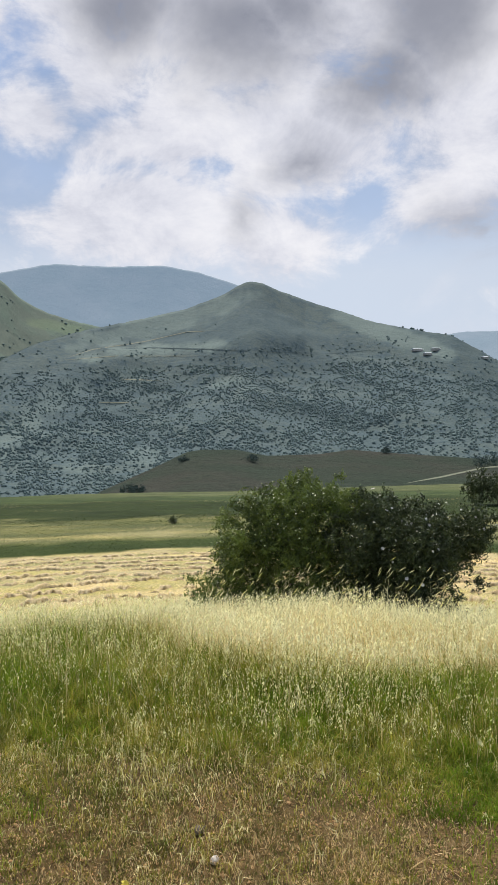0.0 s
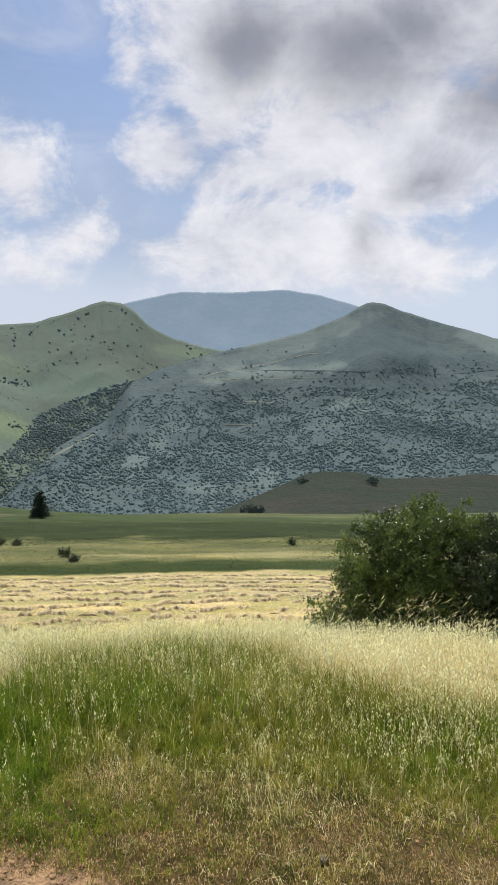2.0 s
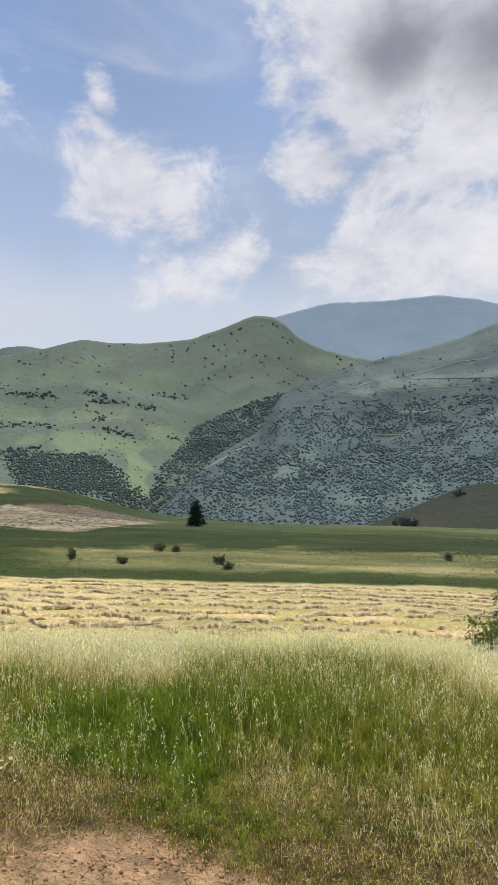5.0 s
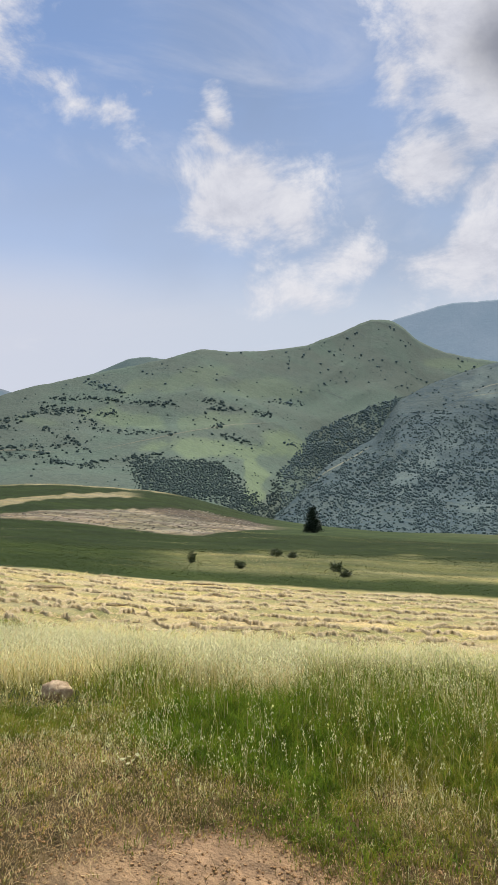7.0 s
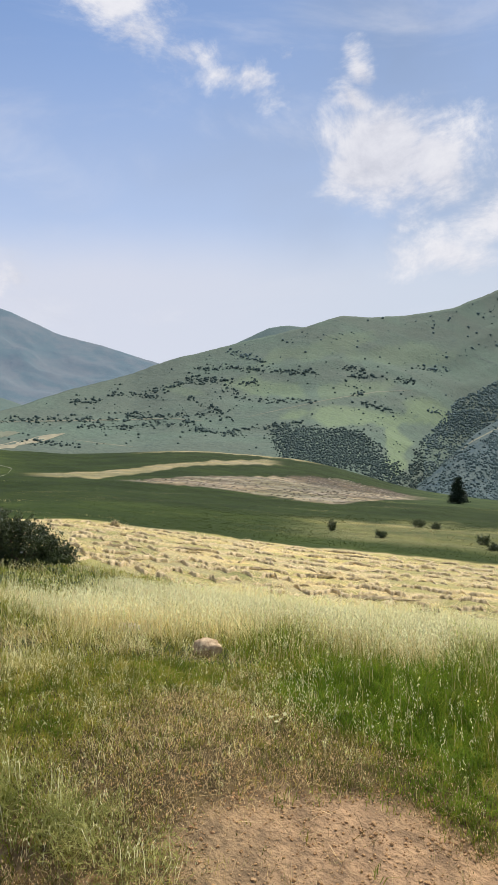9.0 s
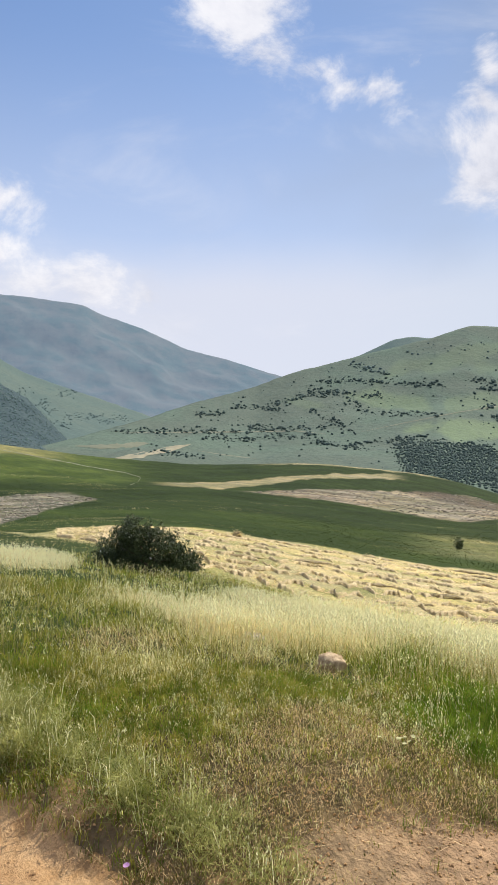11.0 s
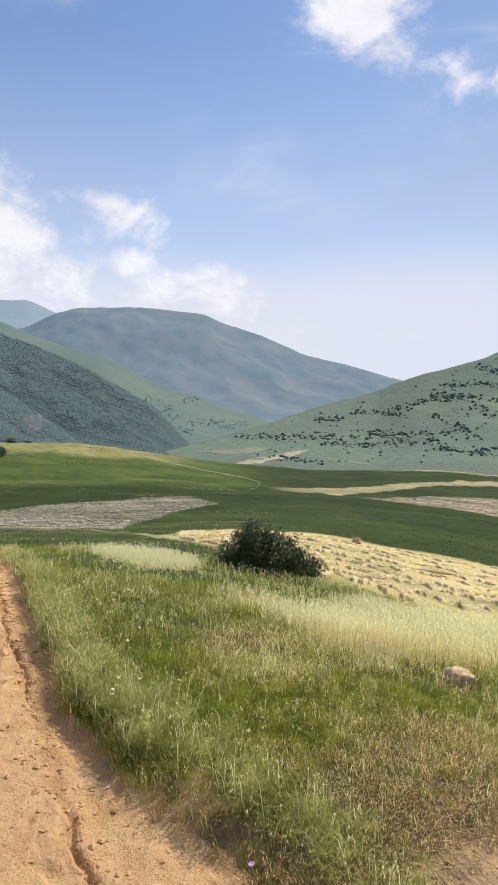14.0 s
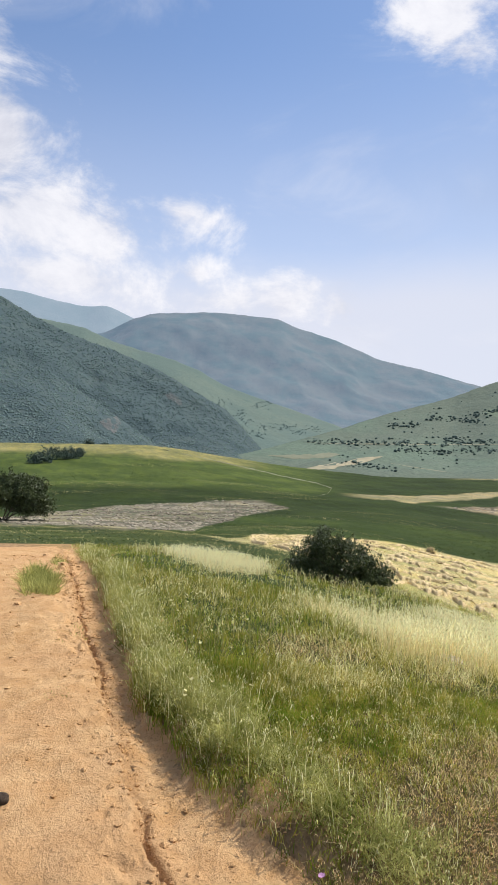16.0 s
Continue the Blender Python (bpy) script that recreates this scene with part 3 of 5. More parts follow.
    f = n.math("ADD", n.math("MULTIPLY", n.noise(p, scale, 6.0, 0.65), 0.6), n.math("MULTIPLY", n.noise(p, scale * 0.13, 3.0), 0.4))
    finish(n, n.mix(n.ramp(f, 0.36, 0.64), colour, other), rough, n.noise(p, scale * 2.0, 5.0, 0.7), strength, dist, spec, glow=glow)
    return m


def build_grass_material(name, green, dull, straw, through=0.45, patchy=False):
    """Blades: green, olive or straw by how dry each one is; every blade a little different."""
    m, n = material(name)
    dry = n.add("ShaderNodeAttribute", attr="dry").outputs["Fac"]
    rand = n.add("ShaderNodeNewGeometry").outputs["Random Per Island"]
    d = n.math("ADD", dry, n.math("MULTIPLY", n.math("SUBTRACT", rand, 0.5), 0.35))
    c = n.mix(n.ramp(d, 0.0, 0.5), green, dull)
    c = n.mix(n.ramp(d, 0.45, 0.95), c, straw)
    c = n.mix(n.math("MULTIPLY", n.math("FRACT", n.math("MULTIPLY", rand, 7.31)), n.ramp(d, 0.5, 0.9, 0.65, 0.2)), c, n.mix(1.0, c, (0.38, 0.44, 0.38), "MULTIPLY"))
    if patchy:
        tuft = n.noise(place_of(n), 7.0, 3.0, 0.6)
        c = n.mix(n.math("MULTIPLY", n.ramp(tuft, 0.42, 0.60), n.ramp(d, 0.45, 0.8, 1.0, 0.3)), n.mix(1.0, c, (1.22, 1.2, 1.15), "MULTIPLY"), n.mix(1.0, c, (0.62, 0.70, 0.56), "MULTIPLY"))
    finish(n, c, 0.6, spec=0.12, through=through)
    return m


mat_grass = build_grass_material("meadow_blades", (0.20, 0.305, 0.026), (0.42, 0.355, 0.068), (0.99, 0.92, 0.58), 0.48, True)
mat_oat = build_grass_material("oat_heads", (0.80, 0.80, 0.26), (0.98, 0.92, 0.50), (0.99, 0.95, 0.60), 0.6)
mat_turf = build_grass_material("turf_blades", (0.14, 0.19, 0.028), (0.29, 0.19, 0.07), (0.92, 0.70, 0.40), 0.35, True)
mat_weed = leafy("grey_green_weed", (0.155, 0.185, 0.035), (0.62, 0.59, 0.22), 0.48, 0.7, 0.5, 0.03, 5.0)
mat_dark_leaf = leafy("dark_bush_leaf", (0.022, 0.032, 0.012), (0.12, 0.15, 0.055), 0.14, 0.45, 0.6, 0.4, 4.5)
mat_green_leaf = leafy("green_bush_leaf", (0.022, 0.038, 0.010), (0.25, 0.32, 0.07), 0.2, 0.45, 0.6, 0.4, 3.5)
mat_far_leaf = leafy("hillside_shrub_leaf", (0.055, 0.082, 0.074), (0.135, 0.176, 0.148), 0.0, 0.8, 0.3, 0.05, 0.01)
# leaf colour paled towards blue so that distant scrub looks hazy
mat_hazy_scrub_leaf = leafy("haze_tinted_scrub_leaf", (0.108, 0.15, 0.145), (0.19, 0.245, 0.22), 0.0, 0.8, 0.5, 0.05, 0.01)
# canopy colour raised and blued to carry the haze before the forest
mat_wood_leaf = leafy("haze_tinted_forest_canopy", (0.105, 0.152, 0.152), (0.17, 0.228, 0.21), 0.0, 0.8, 0.65, 0.05, 0.012)
mat_needle = leafy("dark_needles", (0.012, 0.025, 0.012), (0.03, 0.05, 0.022), 0.1, 0.6)
mat_bark = plain("bark", (0.09, 0.07, 0.05), (0.16, 0.13, 0.10), 30.0, strength=0.8)
mat_petal = leafy("white_petals", (0.70, 0.68, 0.62), (0.85, 0.83, 0.80), 0.4)
mat_yellow = leafy("yellow_petals", (0.65, 0.50, 0.05), (0.80, 0.68, 0.12), 0.3)
mat_umbel = leafy("cream_umbel", (0.62, 0.58, 0.25), (0.78, 0.74, 0.42), 0.3)
mat_pink = leafy("pink_petals", (0.42, 0.20, 0.40), (0.62, 0.35, 0.58), 0.3)
mat_stone = plain("lichen_brown_stone", (0.30, 0.19, 0.10), (0.70, 0.53, 0.33), 30.0, strength=0.7, dist=0.01)
mat_pale_stone = plain("pale_stone", (0.55, 0.47, 0.38), (0.72, 0.65, 0.55), 60.0)
mat_dark_stone = plain("dark_stone", (0.10, 0.08, 0.062), (0.20, 0.165, 0.13), 60.0)
mat_lump = plain("dark_earth_lump", (0.035, 0.025, 0.018), (0.09, 0.065, 0.045), 60.0)
mat_straw = build_grass_material("dry_hay", (0.50, 0.42, 0.16), (0.76, 0.62, 0.30), (0.95, 0.80, 0.44), 0.35)
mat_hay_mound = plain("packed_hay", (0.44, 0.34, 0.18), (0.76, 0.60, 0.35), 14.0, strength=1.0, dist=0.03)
# darker copy of the hay: the heaps' shaded fronts put into the colour
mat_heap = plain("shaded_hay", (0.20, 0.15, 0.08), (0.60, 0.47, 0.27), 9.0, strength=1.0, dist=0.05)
mat_track = plain("pale_dirt_track", (0.24, 0.22, 0.15), (0.36, 0.32, 0.21), 0.12)
mat_rock = plain("bare_rock", (0.075, 0.085, 0.085), (0.17, 0.17, 0.165), 0.09, strength=1.0, dist=3.0)
mat_meadow = plain("pale_far_meadow", (0.16, 0.17, 0.115), (0.22, 0.22, 0.15), 0.05)
mat_roof = plain("pale_metal_roof", (0.60, 0.62, 0.64), (0.72, 0.73, 0.74), 1.0)
mat_wall = plain("plastered_house_wall", (0.34, 0.33, 0.31), (0.42, 0.41, 0.38), 1.0)


def build_road_material():
    m, n = material("sandy_road_dirt")
    p = place_of(n)
    fine = n.noise(p, 55.0, 6.0, 0.7)
    mid = n.noise(p, 6.0, 6.0, 0.65, 0.4)
    big = n.noise(p, 0.9, 3.0)
    soil = n.add("ShaderNodeAttribute", attr="soil").outputs["Fac"]
    c = n.mix(n.ramp(mid, 0.35, 0.65), (0.49, 0.285, 0.125), (0.62, 0.40, 0.205))
    c = n.mix(n.ramp(big, 0.35, 0.65, 0.0, 0.6), c, (0.53, 0.315, 0.155))
    # soil mixes in reddish earth, and painted shade on the bank and in the crack
    c = n.mix(soil, c, n.mix(n.ramp(mid, 0.35, 0.65), (0.22, 0.13, 0.068), (0.40, 0.25, 0.135)))
    c = n.mix(n.ramp(fine, 0.52, 0.68, 0.0, 0.7), c, (0.22, 0.13, 0.07))
    finish(n, c, 0.95, n.math("ADD", n.math("MULTIPLY", mid, 1.5), fine), 0.7, 0.03, 0.1)
    return m


mat_road = build_road_material()

# ---- road ----
def road_z(x, y):
    """The sandy track: a broken ledge along its right wheel line, a smooth wheel path, and a bank up to the grass."""
    z = ground_z(x, y)
    line = 0.40 + (fbm(x * 0.9, x * 0 + 1.0, 4) - 0.5) * 0.16 + (fbm(x * 4, x * 0 + 4.0, 3) - 0.5) * 0.10 + (fbm(x * 13, x * 0 + 8.0, 2) - 0.5) * 0.05
    torn = smooth(fbm(x * 1.1 + 3, x * 0 + 2.0, 3), 0.36, 0.56)
    z = z + 0.062 * (1 - smooth(y, line - 0.03, line + 0.01)) * (fbm(x * 1.5, y * 1.5 + 9, 3) + 0.3) * smooth(y, -0.5, 0.3)
    z = z - (0.006 + 0.036 * torn) * np.exp(-((y - line - 0.02) / 0.024) ** 2) - 0.022 * np.exp(-((y - line - 0.15) / 0.09) ** 2)
    z = z - 0.03 * torn * smooth(fbm(x * 6 + 4, y * 6 + 8, 3), 0.5, 0.62) * np.exp(-((y - line + 0.10) / 0.10) ** 2)
    z = z - 0.05 * np.exp(-((y + 1.25) / 0.3) ** 2)
    bank = smooth(y - verge_edge(x), -0.16, 0.04)
    rough = 0.30 + 0.9 * bank
    z = z - 0.03 * bank * smooth(fbm(x * 9 + 20, y * 14, 4), 0.44, 0.62) + 0.02 * bank * (fbm(x * 30, y * 30 + 3, 2) - 0.5)
    z = z + (fbm(x * 2.0, y * 3.0 + 5, 3) - 0.5) * 0.05 + (fbm(x * 7, y * 7, 4) - 0.5) * 0.06 * rough + (fbm(x * 22, y * 22, 3) - 0.5) * 0.016
    return z


def build_road():
    xs = np.concatenate([np.arange(-14.0, -6.0, 0.05), np.arange(-6.0, -1.0, 0.022), np.arange(-1.0, 3.2, 0.08), np.arange(3.2, 14.1, 0.2)])
    ys = np.concatenate([np.arange(-3.2, -0.6, 0.08), np.arange(-0.6, 0.22, 0.022), np.arange(0.22, 0.62, 0.010), np.arange(0.62, 1.42, 0.022)])
    xx, yy = np.meshgrid(xs, ys, indexing="ij")
    x, y = xx.ravel(), yy.ravel()
    z = road_z(x, y) + 0.006
    over = y - verge_edge(x)
    end = smooth(over, 0.18, 0.36) + (1 - smooth(y, -3.2, -2.9)) + (1 - smooth(x, -14, -13.2)) + smooth(x, 13.3, 14.0)
    wander = (fbm(x * 1.5, y * 1.5) - 0.5) * 0.12
    z = z - 0.12 * np.clip(end + wander * (over > 0.05), 0, 1)
    # bank and wheel crack terms paint shade; the x term is reddish earth
    soil = np.clip(0.40 * smooth(over, -0.10, 0.12) + 0.6 * smooth(x, -2.2, -0.6) + 0.45 * np.exp(-((y - 0.42) / 0.05) ** 2), 0, 1)
    me = mesh_from("road", np.stack([x, y, z], 1), grid_faces(len(xs), len(ys)), mat_road, True, {"soil": soil})
    tagged(new("road", me), "rutted sandy dirt road with a worn wheel line", "road", kind="structure")


build_road()


def slope_strip(name, label, place, pairs, half, mat, category="track", wavy=0.3):
    """A strip over the land between two lines of sight, one a little above the other; place gives the land's points."""
    verts, faces, last = [], [], len(pairs) - 1
    for step, ((a, e), (b, f)) in enumerate(zip(pairs, pairs[1:] + pairs[-1:])):
        for k in range(8 if step < last else 1):
            h, v = a + (b - a) * k / 8, e + (f - e) * k / 8
            along = (step + k / 8) / last
            w = half * min(1.0, 0.04 + 4 * min(along, 1 - along)) * (1 + wavy * (2 * float(fbm(np.array(h * 2.3), np.array(v + 3.0), 3)) - 1))
            for t in (-1, 0, 1):
                p = Vector(place(h, v + t * w))
                verts.append(Vector((0, 0, EYE)).lerp(p, 0.9982))
    for k in range(len(verts) // 3 - 1):
        for t in range(2):
            faces.append((3 * k + t, 3 * k + t + 1, 3 * k + 4 + t, 3 * k + 3 + t))
    return tagged(new(name, mesh_from(name, verts, faces, mat, True)), label, category, kind="structure")


def on(hill):
    return lambda a, e: hill_point(hill, a, e)


slope_strip("track", "pale footpath winding down the green slope", ground_point, [(80, 0.1), (77, -0.45), (72.2, -1.36), (69.3, -1.95), (66.4, -2.45), (65.0, -2.88), (65.3, -3.3), (66.6, -3.7)], 0.026, mat_meadow)
slope_strip("track", "pale dirt road along the foot of the pasture hill", on(HILL_GREEN), [(67.5, 1.0), (63.9, 1.0), (59.2, 1.08), (51.8, 1.25), (49, 1.0)], 0.04, mat_meadow)
slope_strip("track", "faint cart track over the low pasture", on(HILL_GREEN), [(60.3, -0.52), (57.6, -0.9), (54.9, -1.2)], 0.03, mat_meadow)
slope_strip("stubble_field", "pale stubble field on the valley floor", on(HILL_GREEN), [(67.3, -1.25), (65.0, -0.95), (63.0, -0.5), (60.8, 0.0)], 0.22, mat_track, "field", 0.8)
slope_strip("stubble_field", "pale mown meadow on the valley floor", on(HILL_GREEN), [(70.5, -0.2), (68.0, -0.25), (66.0, -0.1), (64.3, 0.1)], 0.20, mat_meadow, "field", 0.8)
slope_strip("track", "faint pale track across the pasture hill", on(HILL_GREEN), [(46.7, 1.08), (42.3, 2.03), (38.2, 2.86), (34.4, 3.41), (30.5, 3.54)], 0.03, mat_meadow)
slope_strip("track", "pale path down the ravine side", on(HILL_SCRUB), [(22.8, 1.4), (24.3, 0.5), (26.7, -0.8), (28.4, -2.3)], 0.06, mat_meadow)
slope_strip("track", "pale terrace edge on the scrubby hill", on(HILL_SCRUB), [(15.5, 5.45), (13.1, 6.25), (8.7, 6.97), (5.3, 7.76), (2.3, 7.9)], 0.026, mat_meadow)
slope_strip("track", "dark terrace edge on the scrubby hill", on(HILL_SCRUB), [(13.1, 6.2), (8.3, 6.44), (2.3, 6.28), (-6.7, 5.77), (-10.2, 5.98), (-13.2, 5.77)], 0.028, mat_wooded)
slope_strip("track", "pale terrace edge on the scrubby hill", on(HILL_SCRUB), [(15.5, 5.33), (11.2, 5.73), (2.3, 5.74)], 0.022, mat_meadow)
slope_strip("track", "short pale ledge among the scrub", on(HILL_SCRUB), [(12.9, 1.83), (9.1, 1.76)], 0.04, mat_meadow)
slope_strip("track", "short pale ledge among the scrub", on(HILL_SCRUB), [(10.9, 3.79), (7.6, 3.66)], 0.04, mat_meadow)
slope_strip("rock_scar", "bare grey rock scar in the wooded spur", on(HILL_SPUR), [(85.0, 2.2), (84.4, 2.1), (83.8, 2.0), (83.2, 2.2)], 0.55, mat_rock, "rock", 0.9)
slope_strip("rock_scar", "small pale rock scar in the forest", on(HILL_WOOD), [(79.6, 4.8), (78.8, 4.5), (78.0, 4.0)], 0.22, mat_rock, "rock", 0.9)
slope_strip("track", "pale track over the brown mound", on(HILL_MOUND), [(-13.2, -5.3), (-16.3, -4.69), (-19.6, -3.9), (-23, -3.6)], 0.06, mat_meadow)


# ---- grass ----
def road_cover(x, y):
    """1 on the bare road and the bare patch beside it."""
    w = (fbm(x * 2, y * 2) - 0.5)
    road = 1 - smooth(y - verge_edge(x) + w * 0.15, -0.05, 0.06)
    patch = 1 - smooth(np.hypot((x + 1.2) / 0.80, (y - 1.75) / 0.70) + w * 0.7, 0.80, 1.04)
    return np.maximum(road, patch)


def sprout(n, az0, az1, r0, r1, seed, power=1.0):
    """Places scattered over a stretch of the meadow, thinning with distance."""
    g = np.random.default_rng(seed)
    a = np.radians(g.uniform(az0, az1, n))
    r = r0 + (r1 - r0) * g.random(n) ** power
    return -np.sin(a) * r, np.cos(a) * r, np.degrees(a), r, g


def blades(x, y, z, high, wide, lean, g, dry, bent=True):
    """Bent blades of three triangles, or straight ones of one, each an island."""
    n = len(x)
    turn, bend = g.uniform(0, 2 * np.pi, n), g.uniform(0, 2 * np.pi, n)
    sx, sy = np.cos(turn) * wide / 2, np.sin(turn) * wide / 2
    lx, ly = np.cos(bend) * lean * high, np.sin(bend) * lean * high
    if not bent:
        foot = np.stack([x, y, z - 0.02], 1)
        side = np.stack([sx, sy, 0 * sx], 1)
        v = np.stack([foot - side, foot + side, foot + np.stack([lx, ly, high * (1 - 0.25 * np.minimum(lean, 2))], 1)], 1)
        return v.reshape(-1, 3), np.arange(n * 3).reshape(-1, 3), np.repeat(dry, 3)
    v = np.zeros((n, 5, 3))
    v[:, 0] = np.stack([x - sx, y - sy, z - 0.02], 1)
    v[:, 1] = np.stack([x + sx, y + sy, z - 0.02], 1)
    v[:, 2] = np.stack([x + lx * 0.35 + sx * 0.75, y + ly * 0.35 + sy * 0.75, z + high * 0.6], 1)
    v[:, 3] = np.stack([x + lx * 0.35 - sx * 0.75, y + ly * 0.35 - sy * 0.75, z + high * 0.6], 1)
    v[:, 4] = np.stack([x + lx, y + ly, z + high * (1 - 0.25 * lean)], 1)
    k = np.arange(n)[:, None] * 5
    f = np.concatenate([k + [0, 1, 2], k + [0, 2, 3], k + [3, 2, 4]])
    return v.reshape(-1, 3), f, np.repeat(dry, 5)


def heads(x, y, z, g, size, count, dry, droop):
    """Nodding spikelets round the top of each stalk: a flat diamond each."""
    n = len(x) * count
    x, y, z, size, dry = (np.repeat(q, count) for q in (x, y, z, size, dry))
    a = g.uniform(0, 2 * np.pi, n)
    out, drop = size * g.uniform(0.3, 2.0, n), size * g.uniform(-0.5, 4.5, n) * droop
    cx, cy, cz = x + np.cos(a) * out, y + np.sin(a) * out, z - drop
    tx, ty, tz = np.cos(a) * size * 0.5, np.sin(a) * size * 0.5, -size
    b = a + g.uniform(1.0, 2.1, n)
    wx, wy = np.cos(b) * size * 0.36, np.sin(b) * size * 0.36
    v = np.zeros((n, 4, 3))
    v[:, 0] = np.stack([cx - tx, cy - ty, cz - tz], 1)
    v[:, 1] = np.stack([cx + wx, cy + wy, cz], 1)
    v[:, 2] = np.stack([cx + tx, cy + ty, cz + tz], 1)
    v[:, 3] = np.stack([cx - wx, cy - wy, cz], 1)
    k = np.arange(n)[:, None] * 4
    return v.reshape(-1, 3), np.concatenate([k + [0, 1, 2], k + [0, 2, 3]]), np.repeat(dry, 4)


def join(pieces):
    verts, faces, dry, base = [], [], [], 0
    for v, f, d in pieces:
        verts.append(v), faces.append(f + base), dry.append(d)
        base += len(v)
    return np.concatenate(verts), np.concatenate(faces), np.concatenate(dry)


def stuff(name, label, category, pieces, mat):
    v, f, d = join(pieces)
    return tagged(new(name, mesh_from(name, v, f, mat, False, {"dry": d})), label, category, kind="stuff")


def pale_from(az):
    """Where the straw-coloured oat belt begins, by heading."""
    return np.interp(az, (-27, -18, -3, 2, 8, 14, 25, 30, 34, 38, 42, 46, 52, 60, 66, 70), (4.3, 4.2, 3.9, 4.6, 6.4, 8.6, 8.0, 4.6, 4.3, 4.7, 6.0, 5.3, 4.9, 5.5, 6.2, 6.9))


def pale_to(az):
    return np.interp(az, (-27, 20, 40, 50, 60, 66, 70), (14.5, 14.5, 14.5, 14.0, 9.5, 8.2, 7.6))


def paleness(x, y, az, r):
    w = (fbm(x * 0.8 + 4, y * 0.8, 4) - 0.5)
    rr = r * (1 + 0.40 * w)
    belt = smooth(rr, pale_from(az) - 0.35, pale_from(az) + 0.55) * (1 - smooth(rr, pale_to(az) - 1.0, pale_to(az) + 0.6)) * (1 - smooth(az, 66, 70))
    # green tongues inside the belt, and a straw patch further along
    tongue = np.exp(-((r - np.interp(az, (38, 46, 56, 68), (7.6, 8.8, 8.4, 9.6))) / np.interp(az, (38, 50, 68), (0.5, 0.8, 1.2))) ** 2) * smooth(az, 36, 44)
    hollow = 0.5 * smooth(fbm(x * 0.55 + 31, y * 0.55 + 12, 3), 0.52, 0.66) * smooth(14 - r, 0, 6)
    patch = smooth(1.15 - np.hypot((az - 74.5) / 5.0, (r - 11.6) / 2.2) + w * 0.6, 0.0, 0.4)
    return np.clip(np.maximum(belt * (1 - 0.9 * tongue) * (1 - hollow), patch), 0, 1)


def grass_height(x, y, az, r):
    """Tall in the belt and the green strip before it, short and sparse near the road."""
    near = np.interp(az, (-27, 0, 20, 35, 42, 50, 60, 66, 80, 95), (2.55, 2.75, 2.7, 2.9, 3.6, 4.4, 3.8, 3.2, 2.7, 2.5))
    tall = smooth(r, near, near + 1.6)
    top = np.interp(az, (-27, 30, 45, 60, 75, 95), (0.34, 0.32, 0.25, 0.16, 0.13, 0.12)) * (1 - 0.15 * smooth(r, 6, 12)) * (0.60 + 0.40 * smooth(r, 3.0, 5.2))
    return (0.06 + (top - 0.06) * tall) * (0.6 + 0.8 * fbm(x * 1.1, y * 1.1 + 40, 3))


def turfness(az, r, w):
    """1 on the short brown turf beside the road, 0 in the taller grass."""
    edge = np.interp(az, (-27, -15, 0, 12, 26, 35, 40, 46, 53, 60, 66, 73, 95), (1.9, 2.4, 2.95, 3.05, 2.95, 3.1, 3.65, 4.2, 4.2, 3.7, 3.2, 2.7, 2.4)) * (1 + 0.7 * (w - 0.5))
    spot = smooth(1.1 - np.hypot((az - 67.5) / 4.5, (r - 5.1) / 0.6) + (w - 0.5) * 1.2, 0.0, 0.5) * 0.7
    return np.maximum(1 - smooth(r, edge - 0.3, edge + 0.5), spot)


def dryness(x, y, az, r):
    p = paleness(x, y, az, r)
    w = fbm(x * 0.9 + 11, y * 0.9 + 3, 4)
    v = fbm(x * 2.6 + 21, y * 2.6 + 13, 3)
    # short turf by the road is browner; a lush green strip lies between
    green = np.interp(az, (-27, -8, 6, 16, 40, 48, 56, 70, 95), (0.08, 0.20, 0.26, 0.12, 0.06, 0.28, 0.46, 0.46, 0.40))
    base = green + 0.30 * turfness(az, r, w) + (w - 0.5) * 0.55 + (v - 0.5) * 0.45
    return np.clip(np.maximum(base, base * (1 - p) + p * (np.interp(r, (3.5, 6.0, 9.5), (0.42, 0.64, 0.92)) + 0.22 * smooth(az, 36, 48) * (1 - smooth(r, 8.0, 10.0)))), 0, 1), p


def build_grass():
    """Meadow grass in tufts, each tuft with its own height and colour."""
    pieces = []
    per = 8
    for n, r0, r1, power, seed in ((31000, 2.0, 4.6, 0.8, 1), (19000, 4.2, 8.5, 0.9, 2), (10000, 8.0, 15.2, 0.9, 3)):
        x, y, az, r, g = sprout(n, -27, 98, r0, r1, seed, power)
        keep = (g.random(n) > road_cover(x, y) * 0.985) & ~((az > 60) & (y < verge_edge(x)))
        keep &= g.random(n) > 0.72 * turfness(az, r, fbm(x * 0.9 + 11, y * 0.9 + 3, 4))
        keep &= g.random(n) < 0.22 + 0.6 * smooth(fbm(x * 2.4, y * 2.4 + 8, 3), 0.38, 0.6) + 0.8 * smooth(r, 2.6, 3.4)
        x, y, az, r = x[keep], y[keep], az[keep], r[keep]
        dry, pale = dryness(x, y, az, r)
        m = len(x)
        high = grass_height(x, y, az, r) * g.uniform(0.45, 1.25, m)
        dry = np.where(high < 0.07, np.minimum(dry, 0.5), dry) + g.normal(0, 0.13, m)
        x, y, r, high, dry = (np.repeat(q, per) for q in (x, y, r, high, dry))
        m = len(x)
        x, y = x + g.normal(0, 1, m) * (0.016 + 0.003 * r), y + g.normal(0, 1, m) * (0.016 + 0.003 * r)
        high = high * g.uniform(0.45, 1.1, m)
